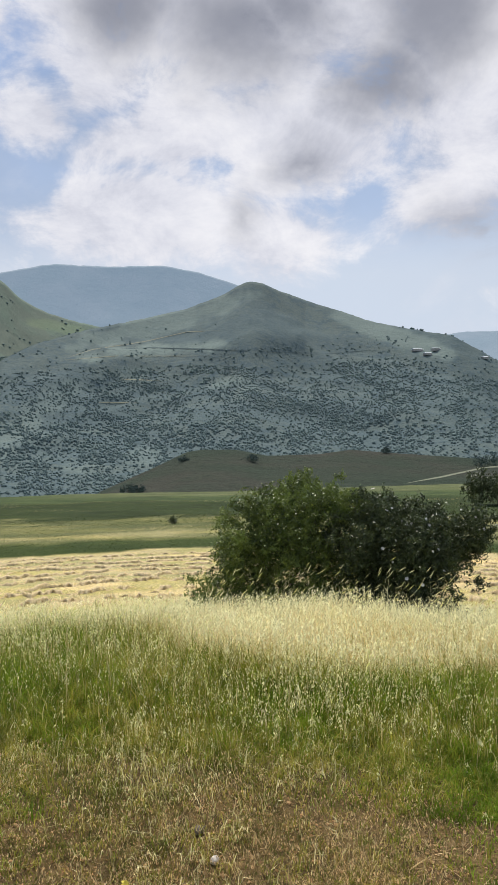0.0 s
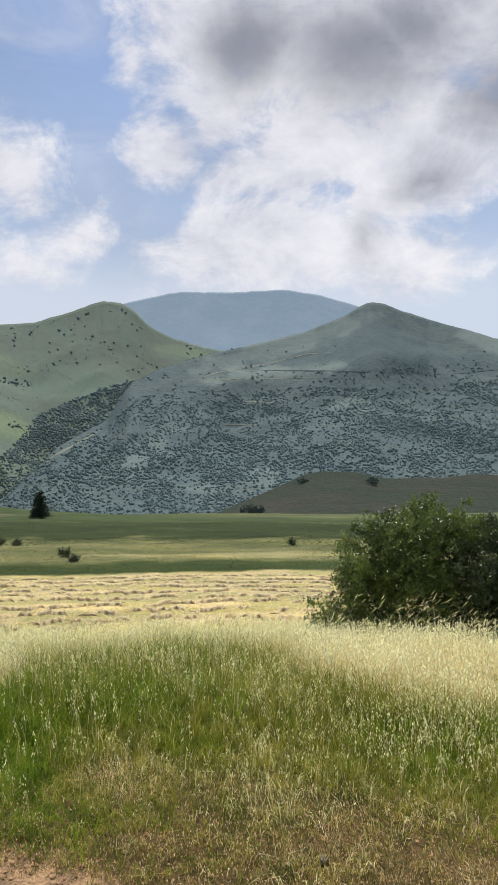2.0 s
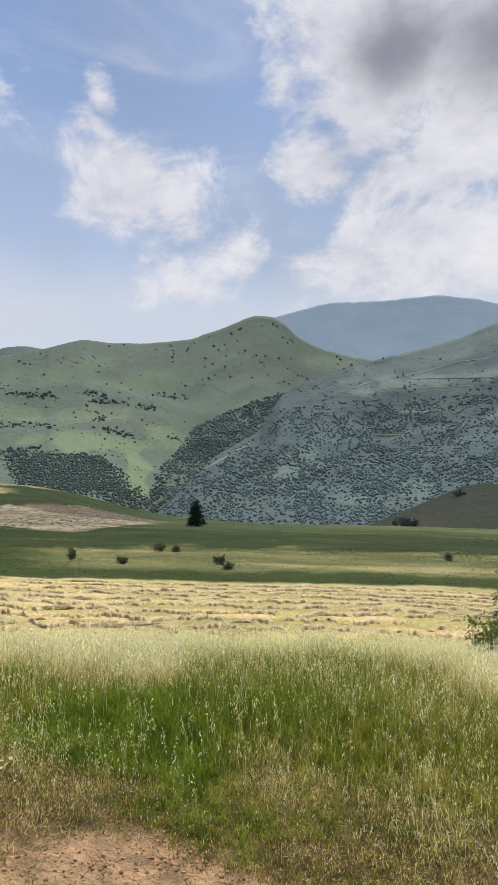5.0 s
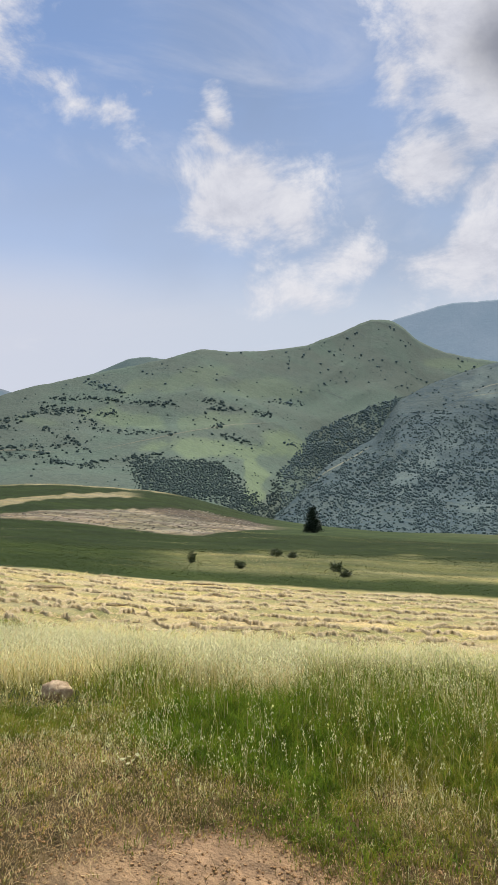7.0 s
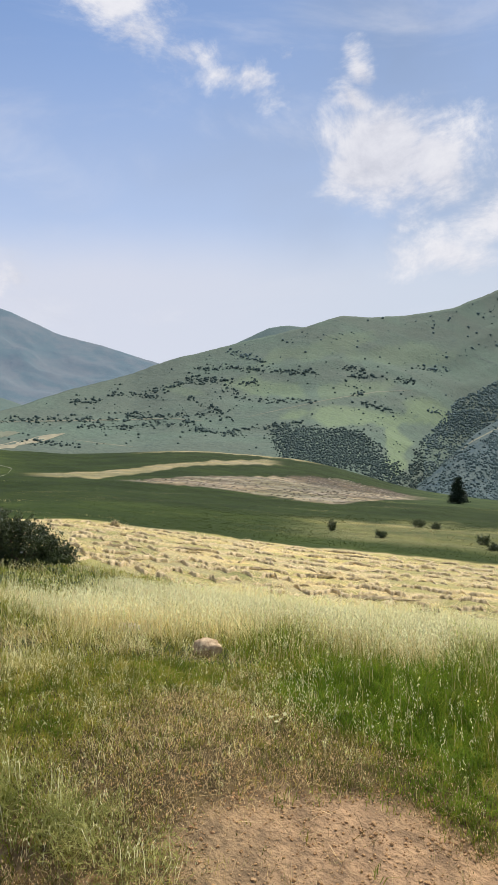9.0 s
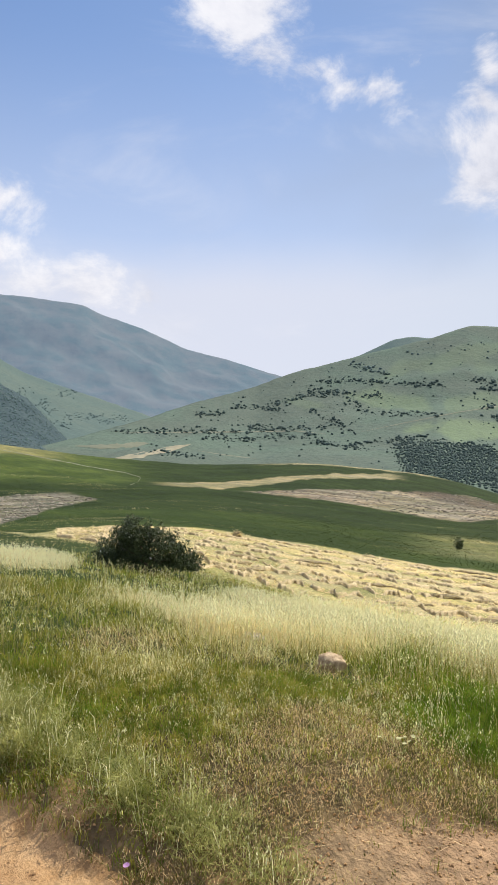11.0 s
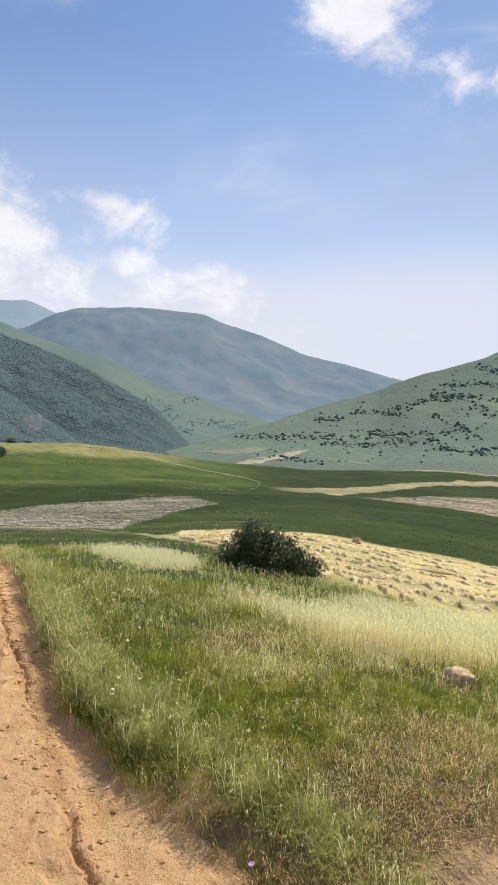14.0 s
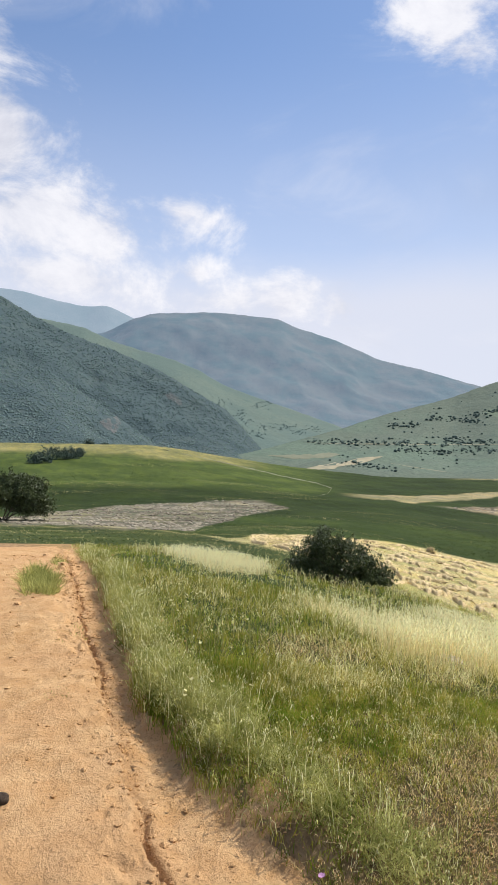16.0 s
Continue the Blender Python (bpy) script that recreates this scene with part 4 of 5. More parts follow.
        wide = (0.0014 + 0.00075 * r) * g.uniform(0.6, 1.5, m) * (1.0 if r1 < 5 else 1.4)
        pieces.append(blades(x, y, ground_z(x, y), high, wide, np.where(high < 0.10, g.uniform(0.3, 1.5, m), g.uniform(0.15, 1.0, m)), g, np.clip(dry + g.normal(0, 0.08, m), 0, 1), r1 < 5))
    stuff("meadow_grass", "mixed green and drying meadow grass blades", "grass", pieces, mat_grass)


def build_oats():
    """Wild oats: thick in the pale belt, scattered singly over the green before it."""
    stalks, tops = [], []
    for n, r0, r1, power, seed, count in ((34000, 2.7, 6.0, 0.9, 11, 7), (56000, 5.0, 14.6, 0.75, 12, 7)):
        x, y, az, r, g = sprout(n, -27, 82, r0, r1, seed, power)
        dry, pale = dryness(x, y, az, r)
        clump = smooth(fbm(x * 1.1 + 60, y * 1.1, 3), 0.40, 0.62)
        sparse = np.interp(az, (-27, -4, 8, 16, 40, 46, 82), (0.14, 0.55, 0.55, 0.30, 0.30, 0.10, 0.05)) * (0.3 + 0.7 * clump) * smooth(r, 2.8, 3.8)
        want = 0.02 + pale * (0.6 + 0.4 * smooth(fbm(x * 2.2 + 7, y * 2.2, 3), 0.35, 0.6)) + sparse
        keep = (g.random(n) < want) & (g.random(n) > road_cover(x, y))
        x, y, az, r, pale = x[keep], y[keep], az[keep], r[keep], pale[keep]
        m = len(x)
        high = (grass_height(x, y, az, r) * 1.12 + 0.03) * g.uniform(0.7, 1.25, m)
        z = ground_z(x, y)
        d = np.clip(0.35 + 0.55 * pale + g.normal(0, 0.15, m), 0, 1)
        v, f, q = blades(x, y, z, high, 0.0012 + 0.0005 * r, g.uniform(0.05, 0.45, m), g, d)
        stalks.append((v, f, q))
        tip = v.reshape(-1, 5, 3)[:, 4]
        tops.append(heads(tip[:, 0], tip[:, 1], tip[:, 2], g, (0.0050 + 0.00065 * r) * g.uniform(0.6, 1.3, m), count, d, 1.8))
    stuff("oat_stalks", "thin straw-coloured wild oat stalks", "grass", stalks, mat_straw)
    stuff("oat_heads", "pale nodding wild oat heads glowing in the sun", "grass", tops, mat_oat)


def tufts(x, y, z, per, spread, high, wide, lean, g, dry, bent=False):
    """Plants: a fan of blades round each root."""
    n = len(x)
    rx, ry, rz, rh, rw, rd, rs = (np.repeat(np.broadcast_to(q, n), per) for q in (x, y, z, high, wide, dry, spread))
    m = n * per
    px, py = rx + g.normal(0, 1, m) * rs, ry + g.normal(0, 1, m) * rs
    return blades(px, py, rz, rh * g.uniform(0.35, 1.15, m), rw * g.uniform(0.6, 1.5, m), g.uniform(*lean, m), g, np.clip(rd + g.normal(0, 0.14, m), 0, 1), bent)


def build_turf():
    """Short trodden turf and dry annual weeds in clumps, bare soil between them."""
    x, y, az, r, g = sprout(40000, -27, 98, 1.9, 5.6, 24, 1.0)
    w = fbm(x * 0.9 + 11, y * 0.9 + 3, 4)
    keep = (g.random(len(x)) < turfness(az, r, w) + 0.04) & (g.random(len(x)) > road_cover(x, y) * 0.93) & ~((az > 60) & (y < verge_edge(x)))
    keep &= g.random(len(x)) < 0.34 + 0.25 * smooth(az, 42, 48) + 1.0 * smooth(fbm(x * 2.6, y * 2.6 + 8, 3), 0.38, 0.58)
    x, y, az, r = x[keep], y[keep], az[keep], r[keep]
    n = len(x)
    kind = g.random(n) + (fbm(x * 1.6 + 90, y * 1.6, 3) - 0.5) * 1.6 - 0.16 + 0.36 * smooth(az, 38, 48)
    dry = np.where(kind < 0.34, 0.10, np.where(kind < 0.78, 0.48, 0.85)) + g.normal(0, 0.08, n)
    high = g.uniform(0.026, 0.095, n) * (0.55 + 0.9 * fbm(x * 1.3, y * 1.3 + 30, 2))
    z = ground_z(x, y)
    low = tufts(x, y, z, 20, g.uniform(0.02, 0.05, n), high, 0.0018 + 0.00055 * r, (0.2, 1.9), g, dry)
    pick = g.random(n) < 0.75
    hx, hy, hz, hh = (np.repeat(q[pick], 4) for q in (x, y, z, high))
    m = len(hx)
    ears = heads(hx + g.normal(0, 0.045, m), hy + g.normal(0, 0.045, m), hz + hh * g.uniform(0.4, 1.1, m), g, g.uniform(0.003, 0.0075, m), 2, g.uniform(0.2, 1.0, m), 0.5)
    stuff("roadside_turf", "short brown and olive turf with dry seed heads beside bare soil", "grass", [low, ears], mat_turf)


def build_verge():
    """Leafy grey-green weeds that lean over the bank of the road."""
    g = np.random.default_rng(21)
    n = 1900
    x = -1.9 - 10.2 * g.random(n) ** 1.7
    depth = np.abs(g.normal(0, 0.11, n)) * (0.5 + fbm(x * 0.9, x * 0 + 3.0, 2))
    y = verge_edge(x) + np.interp(x, (-8.5, -4.5, -3.0, -2.0), (0.05, 0.08, 0.15, 0.18)) + depth
    keep = g.random(n) < (0.25 + 0.9 * smooth(fbm(x * 2.1 + 5, y * 2.1, 3), 0.34, 0.56)) * np.interp(x, (-2.9, -2.2), (1.0, 0.45))
    x, y, depth = x[keep], y[keep], depth[keep]
    n, r = len(x), np.hypot(x, y)
    z = ground_z(x, y)
    high = np.interp(x, (-3.4, -2.4), (1.0, 0.6)) * (0.06 + 0.22 * g.random(n) * smooth(fbm(x * 1.7, y * 1.7, 2), 0.2, 0.7)) * (1 - 0.3 * smooth(depth, 0.25, 0.5))
    leaves = tufts(x, y, z, 7, g.uniform(0.02, 0.05, n), high, 0.0018 + 0.0005 * r, (0.15, 1.0), g, g.random(n))
    layers = [tufts(x, y, z + high * up, 22, 0.018 + g.uniform(0.02, 0.05, n), 0.022 + high * 0.12, 0.0030 + 0.0006 * r, (0.4, 1.8), g, g.random(n)) for up in (0.15, 0.4, 0.65)]
    small = join(layers)
    stuff("verge_weeds", "bushy grey-green weeds along the road bank", "weeds", [leaves, small], mat_weed)
    pick = g.random(n) < 0.5
    stalks = tufts(x[pick], y[pick], z[pick], 3, 0.05, high[pick] * 1.2, 0.0016 + 0.0004 * r[pick], (0.1, 0.8), g, 0.75, True)
    tip = stalks[0].reshape(-1, 5, 3)[:, 4]
    ears = heads(tip[:, 0], tip[:, 1], tip[:, 2], g, g.uniform(0.004, 0.009, len(tip)), 3, g.uniform(0.1, 0.9, len(tip)), 0.6)
    stuff("verge_straw", "dry straw stems and seed heads over the verge weeds", "grass", [stalks, ears], mat_oat)


def build_far_grass():
    """Coarse tufts that roughen the far meadow and its edges."""
    pieces = []
    for n, a0, a1, r0, r1, seed, size, dry0 in ((60000, -27, 62, 39.5, 72, 31, 0.22, 0.48), (30000, -27, 40, 70, 125, 32, 0.20, 0.22), (24000, 36, 97, 42, 120, 33, 0.20, 0.2), (9000, 66, 97, 14, 50, 34, 0.18, 0.5), (24000, 62, 97, 108, 235, 35, 0.32, 0.36)):
        x, y, az, r, g = sprout(n, a0, a1, r0, r1, seed, 1.0)
        patch = fbm(np.log(r + 1) * 13, az * 0.12, 3)
        d = np.clip(dry0 + (patch - 0.5) * 2.4 + g.normal(0, 0.08, n), 0.05, 0.95)
        if seed == 31:
            pale = smooth(r, 44, 47) * (1 - smooth(r, 57 + 16 * patch - 8, 66 + 16 * patch - 8)) * (1 - smooth(az, 33, 44))
            d = np.clip(0.10 + 0.55 * pale + (patch - 0.5) * 1.3 * (0.3 + pale) + g.normal(0, 0.07, n), 0.03, 0.95)
            keep = g.random(n) > smooth(az, 46, 62)
            x, y, az, r, d = x[keep], y[keep], az[keep], r[keep], d[keep]
        if seed == 35:
            keep = (g.random(n) < smooth(az, 62, 70)) & (r < 205 - 6 * np.abs(az - 80))
            x, y, az, r, d = x[keep], y[keep], az[keep], r[keep], d[keep]
        if seed in (33, 34):
            keep = (plough_left(az, r) < 0.3) & ~((az > 84) & (r < 16))
            x, y, az, r, d = x[keep], y[keep], az[keep], r[keep], d[keep]
        m = len(x)
        pieces.append(blades(x, y, ground_z(x, y), size * 0.5 * g.uniform(0.4, 1.0, m), 0.03 + 0.0018 * r, g.uniform(0.6, 2.0, m), g, d, False))
    stuff("far_meadow_tufts", "rough grass tufts of the far meadow strips", "grass", pieces, build_grass_material("far_blades", (0.05, 0.076, 0.018), (0.17, 0.19, 0.065), (0.58, 0.49, 0.24), 0.35))


build_grass()
build_oats()
build_turf()
build_verge()
build_far_grass()


# ---- shaped pieces ----
def ico(level=1):
    bm = bmesh.new()
    bmesh.ops.create_icosphere(bm, subdivisions=level, radius=1.0)
    v = np.array([q.co[:] for q in bm.verts])
    f = np.array([[q.index for q in p.verts] for p in bm.faces])
    bm.free()
    return v, f


ICO1, ICO2, ICO3 = ico(1), ico(2), ico(3)


def clumps(centres, sizes, g, shape=ICO2, flat=0.8, uneven=0.3):
    """Many lumpy crowns in one mesh."""
    v, f = shape
    n, k = len(centres), len(v)
    grow = 1 + g.uniform(-uneven, uneven, (n, k, 1))
    stretch = np.stack([g.uniform(0.8, 1.3, n), g.uniform(0.8, 1.3, n), g.uniform(0.8, 1.15, n) * flat], 1)[:, None]
    verts = v[None] * grow * stretch * sizes[:, None, None] + centres[:, None]
    faces = f[None] + (np.arange(n) * k)[:, None, None]
    return verts.reshape(-1, 3), faces.reshape(-1, 3)


def part(name, me, parent, label=""):
    ob = new(name, me)
    ob.parent = parent
    return tagged(ob, label) if label else ob


def tube(path, r0, r1, sides=6):
    """A tapering round stem along a list of points."""
    pts = [Vector(p) for p in path]
    verts, faces = [], []
    for k, p in enumerate(pts):
        way = (pts[min(k + 1, len(pts) - 1)] - pts[max(k - 1, 0)]).normalized()
        a = way.orthogonal().normalized()
        b = way.cross(a)
        rad = r0 + (r1 - r0) * k / (len(pts) - 1)
        for q in range(sides):
            t = 2 * math.pi * q / sides
            verts.append(p + (a * math.cos(t) + b * math.sin(t)) * rad)
    for k in range(len(pts) - 1):
        for q in range(sides):
            faces.append((k * sides + q, k * sides + (q + 1) % sides, (k + 1) * sides + (q + 1) % sides, (k + 1) * sides + q))
    return verts, faces


def leaf_cloud(lobes, n, size, g, loose=0.22, upright=0.4):
    """Leaves in short sprays on the skin and inside of overlapping lobes; each is a diamond."""
    per = 14
    k = n // per
    share = np.array([l[3] * l[4] * l[5] for l in lobes]) ** (2 / 3)
    pick = g.choice(len(lobes), k, p=share / share.sum())
    lobe = np.array(lobes)[pick]
    d = g.normal(0, 1, (k, 3))
    d /= np.linalg.norm(d, axis=1, keepdims=True)
    depth = 1 - np.abs(g.normal(0, loose, k))
    depth = np.where(g.random(k) < 0.10, g.uniform(1.0, 1.18, k), depth)
    bump = 1 + 0.55 * (fbm(d[:, 0] * 3.1 + pick * 7.7 + 9, d[:, 1] * 3.1 + d[:, 2] * 3.7, 3) - 0.5) * 2
    twig = lobe[:, :3] + d * lobe[:, 3:6] * (depth * bump)[:, None]
    way = d + g.normal(0, 0.6, (k, 3)) + np.array((0, 0, 0.3))
    way /= np.linalg.norm(way, axis=1, keepdims=True)
    # leaves along each twig
    along = g.uniform(-2.5, 3.5, (k, per, 1)) * size
    c = (twig[:, None] + way[:, None] * along + g.normal(0, 1, (k, per, 3)) * size * 0.75).reshape(-1, 3)
    a = (g.normal(0, 1, (k, per, 3)) + 0.7 * way[:, None]).reshape(-1, 3) + np.array((0, 0, upright))
    ok = c[:, 2] > 0.02
    c, a = c[ok], a[ok]
    n = len(c)
    a /= np.linalg.norm(a, axis=1, keepdims=True)
    b = np.cross(a, g.normal(0, 1, (n, 3)))
    b /= np.linalg.norm(b, axis=1, keepdims=True)
    s = (size * g.uniform(0.6, 1.3, n))[:, None]
    v = np.stack([c - a * s, c + b * s * 0.45, c + a * s, c - b * s * 0.45], 1)
    return v.reshape(-1, 3), np.arange(n * 4).reshape(-1, 4)


def flower_mesh(name, petals, size, mat):
    verts, faces = [], []
    for k in range(petals):
        t = 2 * math.pi * k / petals
        d, e = Vector((math.cos(t), math.sin(t), 0.25)), Vector((-math.sin(t), math.cos(t), 0))
        b = len(verts)
        verts += [Vector((0, 0, 0)), d * size * 0.6 + e * size * 0.42, d * size, d * size * 0.6 - e * size * 0.42]
        faces.append((b, b + 1, b + 2, b + 3))
    return mesh_from(name, verts, faces, mat)


BLOSSOM = flower_mesh("blossom", 5, 0.026, mat_petal)


def bush(name, label, place, lobes, leaves, leaf, mat, seed, stems=9, blossoms=0, category="bush", turn=0.0):
    """A shrub: bare stems from one root, a crown of separate leaves, and blossoms if it has them. turn faces the lobes."""
    g = np.random.default_rng(seed)
    top = new(name)
    top.matrix_world = pose(*place, 0, 0, turn)
    for k in range(stems):
        l = lobes[k % len(lobes)]
        end = np.array(l[:3]) + g.normal(0, 0.35, 3) * np.array(l[3:6])
        root = np.array((g.normal(0, 0.12), g.normal(0, 0.1), -0.05))
        bow = np.array((0, 0, 0.25 * np.linalg.norm(end)))
        path = [root + (end - root) * t + bow * math.sin(math.pi * t) * 0.5 + g.normal(0, 0.03, 3) * t for t in np.linspace(0, 1, 6)]
        v, f = tube(path, 0.018 + 0.012 * max(l[3:6]), 0.006)
        part("stem", mesh_from("stem", v, f, mat_bark, True), top, "thin brown woody stem")
    if leaves > 5000:
        small = []
        for l in lobes:
            small.append(tuple(np.array(l) * np.array((1, 1, 1, 0.72, 0.72, 0.72))))
            for _ in range(9):
                d = g.normal(0, 1, 3)
                d /= np.linalg.norm(d)
                grow = g.uniform(0.24, 0.46)
                small.append((*(np.array(l[:3]) + d * np.array(l[3:6]) * 0.78), *(np.array(l[3:6]) * grow)))
            for _ in range(10):
                d = g.normal(0, 1, 3)
                d[2] = abs(d[2])
                d /= np.linalg.norm(d)
                small.append((*(np.array(l[:3]) + d * np.array(l[3:6]) * g.uniform(0.98, 1.16)), *(np.array(l[3:6]) * g.uniform(0.08, 0.17))))
        crowns = small
    else:
        crowns = lobes
    v, f = leaf_cloud(crowns, leaves, leaf, g, 0.36 if leaves > 5000 else 0.22)
    crown = tagged(part("crown", mesh_from("crown", v, f, mat), top), kind="stuff")
    for k in range(blossoms):
        l = lobes[int(g.integers(len(lobes)))]
        d = g.normal(0, 1, 3)
        d[1] = -abs(d[1]) * 1.2
        d[2] = abs(d[2]) * 0.9 - 0.2
        d /= np.linalg.norm(d)
        c = np.array(l[:3]) + d * np.array(l[3:6]) * 1.03
        b = part("blossom", BLOSSOM, crown, "open white five-petalled blossom" if k == 0 else "")
        b.matrix_local = look(tuple(c), tuple(c - d + np.array((0, 0, -0.3)))) @ Matrix.Scale(float(g.uniform(0.7, 1.3)), 4)
    return tagged(top, label, category)


bush("hawthorn_bush", "dense dark green hawthorn bush in the tall grass", at(-1.8, 10.6),
     [(0.35, 0, 1.60, 0.85, 0.8, 0.80), (-0.35, -0.1, 1.22, 0.58, 0.7, 0.66), (-0.85, 0, 0.60, 0.42, 0.45, 0.40), (0.95, 0, 1.45, 0.70, 0.8, 0.80), (0.2, -0.4, 0.8, 0.95, 0.6, 0.65), (0.50, 0.1, 2.15, 0.42, 0.5, 0.36), (1.1, 0.1, 2.0, 0.45, 0.5, 0.38), (0.05, 0.1, 1.92, 0.36, 0.5, 0.34), (0.1, -0.2, 0.32, 1.0, 0.6, 0.36), (-0.65, 0, 0.28, 0.5, 0.5, 0.3), (0.9, -0.1, 0.35, 0.6, 0.5, 0.38), (1.35, -0.1, 0.7, 0.6, 0.5, 0.6)],
     118000, 0.023, mat_green_leaf, 41, 12)
bush("rose_bush", "dark dog rose bush with white blossoms", at(-13.6, 10.4),
     [(0.0, 0, 1.25, 0.80, 0.75, 0.75), (-0.65, -0.1, 1.25, 0.6, 0.6, 0.80), (0.65, 0, 1.3, 0.50, 0.6, 0.60), (0.95, 0, 1.55, 0.36, 0.4, 0.45), (0.1, -0.3, 0.7, 0.85, 0.6, 0.65), (-0.4, 0.1, 1.85, 0.42, 0.45, 0.36), (0.3, 0, 1.70, 0.38, 0.4, 0.34), (0.2, -0.2, 0.3, 0.85, 0.6, 0.34), (-0.7, -0.1, 0.35, 0.6, 0.5, 0.38)],
     100000, 0.023, mat_dark_leaf, 42, 12, 36)
bush("round_bush", "low dark green bush in the meadow", at(64.6, 13.3),
     [(0.1, 0, 0.38, 0.80, 0.6, 0.36), (-0.5, 0, 0.42, 0.42, 0.5, 0.38), (-0.2, 0, 0.72, 0.42, 0.42, 0.30), (0.2, 0, 0.62, 0.35, 0.4, 0.25), (0.72, -0.1, 0.22, 0.36, 0.4, 0.22), (0.0, 0, 0.12, 0.85, 0.55, 0.20), (-0.6, 0, 0.12, 0.45, 0.5, 0.20), (0.75, -0.1, 0.10, 0.42, 0.45, 0.18)],
     38000, 0.023, mat_dark_leaf, 43, 9, 5, turn=64.6)
bush("tall_bush", "tall dark spreading bush beyond the road's crest", at(92.4, 50.0),
     [(0, 0, 1.9, 2.6, 1.8, 1.3), (1.6, 0, 1.4, 1.6, 1.3, 1.0), (2.6, 0, 0.9, 0.9, 0.9, 0.7), (-1.5, 0, 1.6, 1.6, 1.5, 1.3), (0.5, 0, 2.6, 1.2, 1.1, 0.7)],
     24000, 0.10, mat_dark_leaf, 44, 9, turn=92)
bush("dark_grove_bush", "dark rounded bush at the field's far corner", at(-20.6, 92.0),
     [(0, 0, 2.4, 3.6, 2.5, 1.9), (-2.5, 0, 1.6, 1.8, 1.8, 1.4), (3, 0, 2.0, 2.0, 2.0, 1.6)], 9000, 0.16, mat_dark_leaf, 45, 6, turn=-20)


def build_conifer():
    """A dark conifer: a trunk and tiers of drooping branches, bare between two masses of needles."""
    g = np.random.default_rng(51)
    x, y, z = at(27.75, 138.0)
    top = new("conifer")
    top.matrix_world = pose(x, y, z)
    v, f = tube([(0, 0, -0.1), (0.05, 0, 2.0), (0.0, 0.05, 3.8), (0.02, 0, 5.2)], 0.16, 0.03, 7)
    part("trunk", mesh_from("trunk", v, f, mat_bark, True), top, "dark upright trunk")
    for k, (h, rad, count) in enumerate(((0.5, 1.75, 1500), (1.2, 1.75, 1600), (1.9, 1.5, 1300), (2.7, 1.15, 900), (3.5, 0.95, 700), (4.2, 0.8, 600), (4.8, 0.45, 300))):
        v, f = leaf_cloud([(g.normal(0, 0.15), g.normal(0, 0.15), h, rad, rad, 0.55)], count, 0.15, g, 0.3, -0.2)
        tagged(part("branch_tier", mesh_from("branch_tier", v, f, mat_needle), top), kind="stuff")
    tagged(top, "lone dark conifer standing in the green field", "tree")


build_conifer()

# small bushes of the open field
FIELD_BUSHES = [(25.9, 50, 0.55, 0.50), (25.1, 46, 0.5, 0.30), (38.2, 54, 0.40, 0.65), (34.1, 50, 0.45, 0.35), (31.0, 62, 0.8, 0.55), (29.6, 61, 0.6, 0.4), (6.6, 58, 0.40, 0.42)]
for k, (a, r, w, h) in enumerate(FIELD_BUSHES):
    w, h = w * 0.68, h * 0.68
    bush("field_bush", "small dark bush standing alone in the rough field", at(a, r), [(0, 0, h, w, w, h), (w * 0.5, 0, h * 0.7, w * 0.6, w * 0.6, h * 0.6)], 900, 0.05 + 0.03 * w, mat_dark_leaf, 60 + k, 4, turn=a)
HILL_BUSHES = [(89.5, -1.37, 2.0, 1.5), (88.7, -1.12, 2.2, 1.7), (87.7, -1.05, 1.7, 1.4), (87.1, -0.95, 1.6, 1.4), (86.6, -0.80, 1.2, 1.2), (90.2, -1.5, 1.4, 1.0), (85.8, 0.30, 1.3, 0.6), (84.5, 0.45, 0.8, 0.4)]
for k, (a, e, w, h) in enumerate(HILL_BUSHES):
    bush("hill_bush", "round dark bush on the green hillside", tuple(ground_point(a, e)), [(0, 0, h, w, w, h), (w * 0.5, 0, h * 0.8, w * 0.7, w * 0.7, h * 0.7)], 800, 0.28, mat_far_leaf, 80 + k, 3, turn=a)
for k, (a, e, w, h) in enumerate(((-11.7, -2.75, 1.8, 1.6), (-19.2, -3.75, 2.6, 2.2), (-20.1, -3.65, 3.0, 2.6), (-0.1, -3.4, 3.2, 1.5), (10.4, -5.95, 3.2, 1.6), (9.6, -5.9, 2.2, 1.2), (5.7, -3.3, 2.4, 1.2))):
    bush("mound_bush", "dark round bush on the brown mound", tuple(hill_point(HILL_MOUND, a, e)), [(0, 0, h, w, w, h), (w * 0.6, 0, h * 0.7, w * 0.6, w * 0.6, h * 0.6)], 800, 0.32, mat_far_leaf, 95 + k, 3, turn=a)


# ---- shrubs on the hills ----
def hill_shrubs(name, label, hill, spots, mat, seed, shape=ICO2, flat=1.05, up=0.5):
    """spots: heading, angle, half width in degrees."""
    g = np.random.default_rng(seed)
    centres, sizes = [], []
    for a, e, w in spots:
        p = hill_point(hill, a, e)
        far = math.hypot(p[0], p[1])
        size = far * math.radians(w)
        centres.append(p + np.array((0, 0, size * up)))
        sizes.append(size)
    v, f = clumps(np.array(centres), np.array(sizes), g, shape, flat, 0.22)
    return tagged(new(name, mesh_from(name, v, f, mat, True)), label, "shrubs", kind="stuff")


def inside(poly, a, e):
    hit = False
    for (x0, y0), (x1, y1) in zip(poly, poly[1:] + poly[:1]):
        if (y0 > e) != (y1 > e) and a < (x1 - x0) * (e - y0) / (y1 - y0) + x0:
            hit = not hit
    return hit


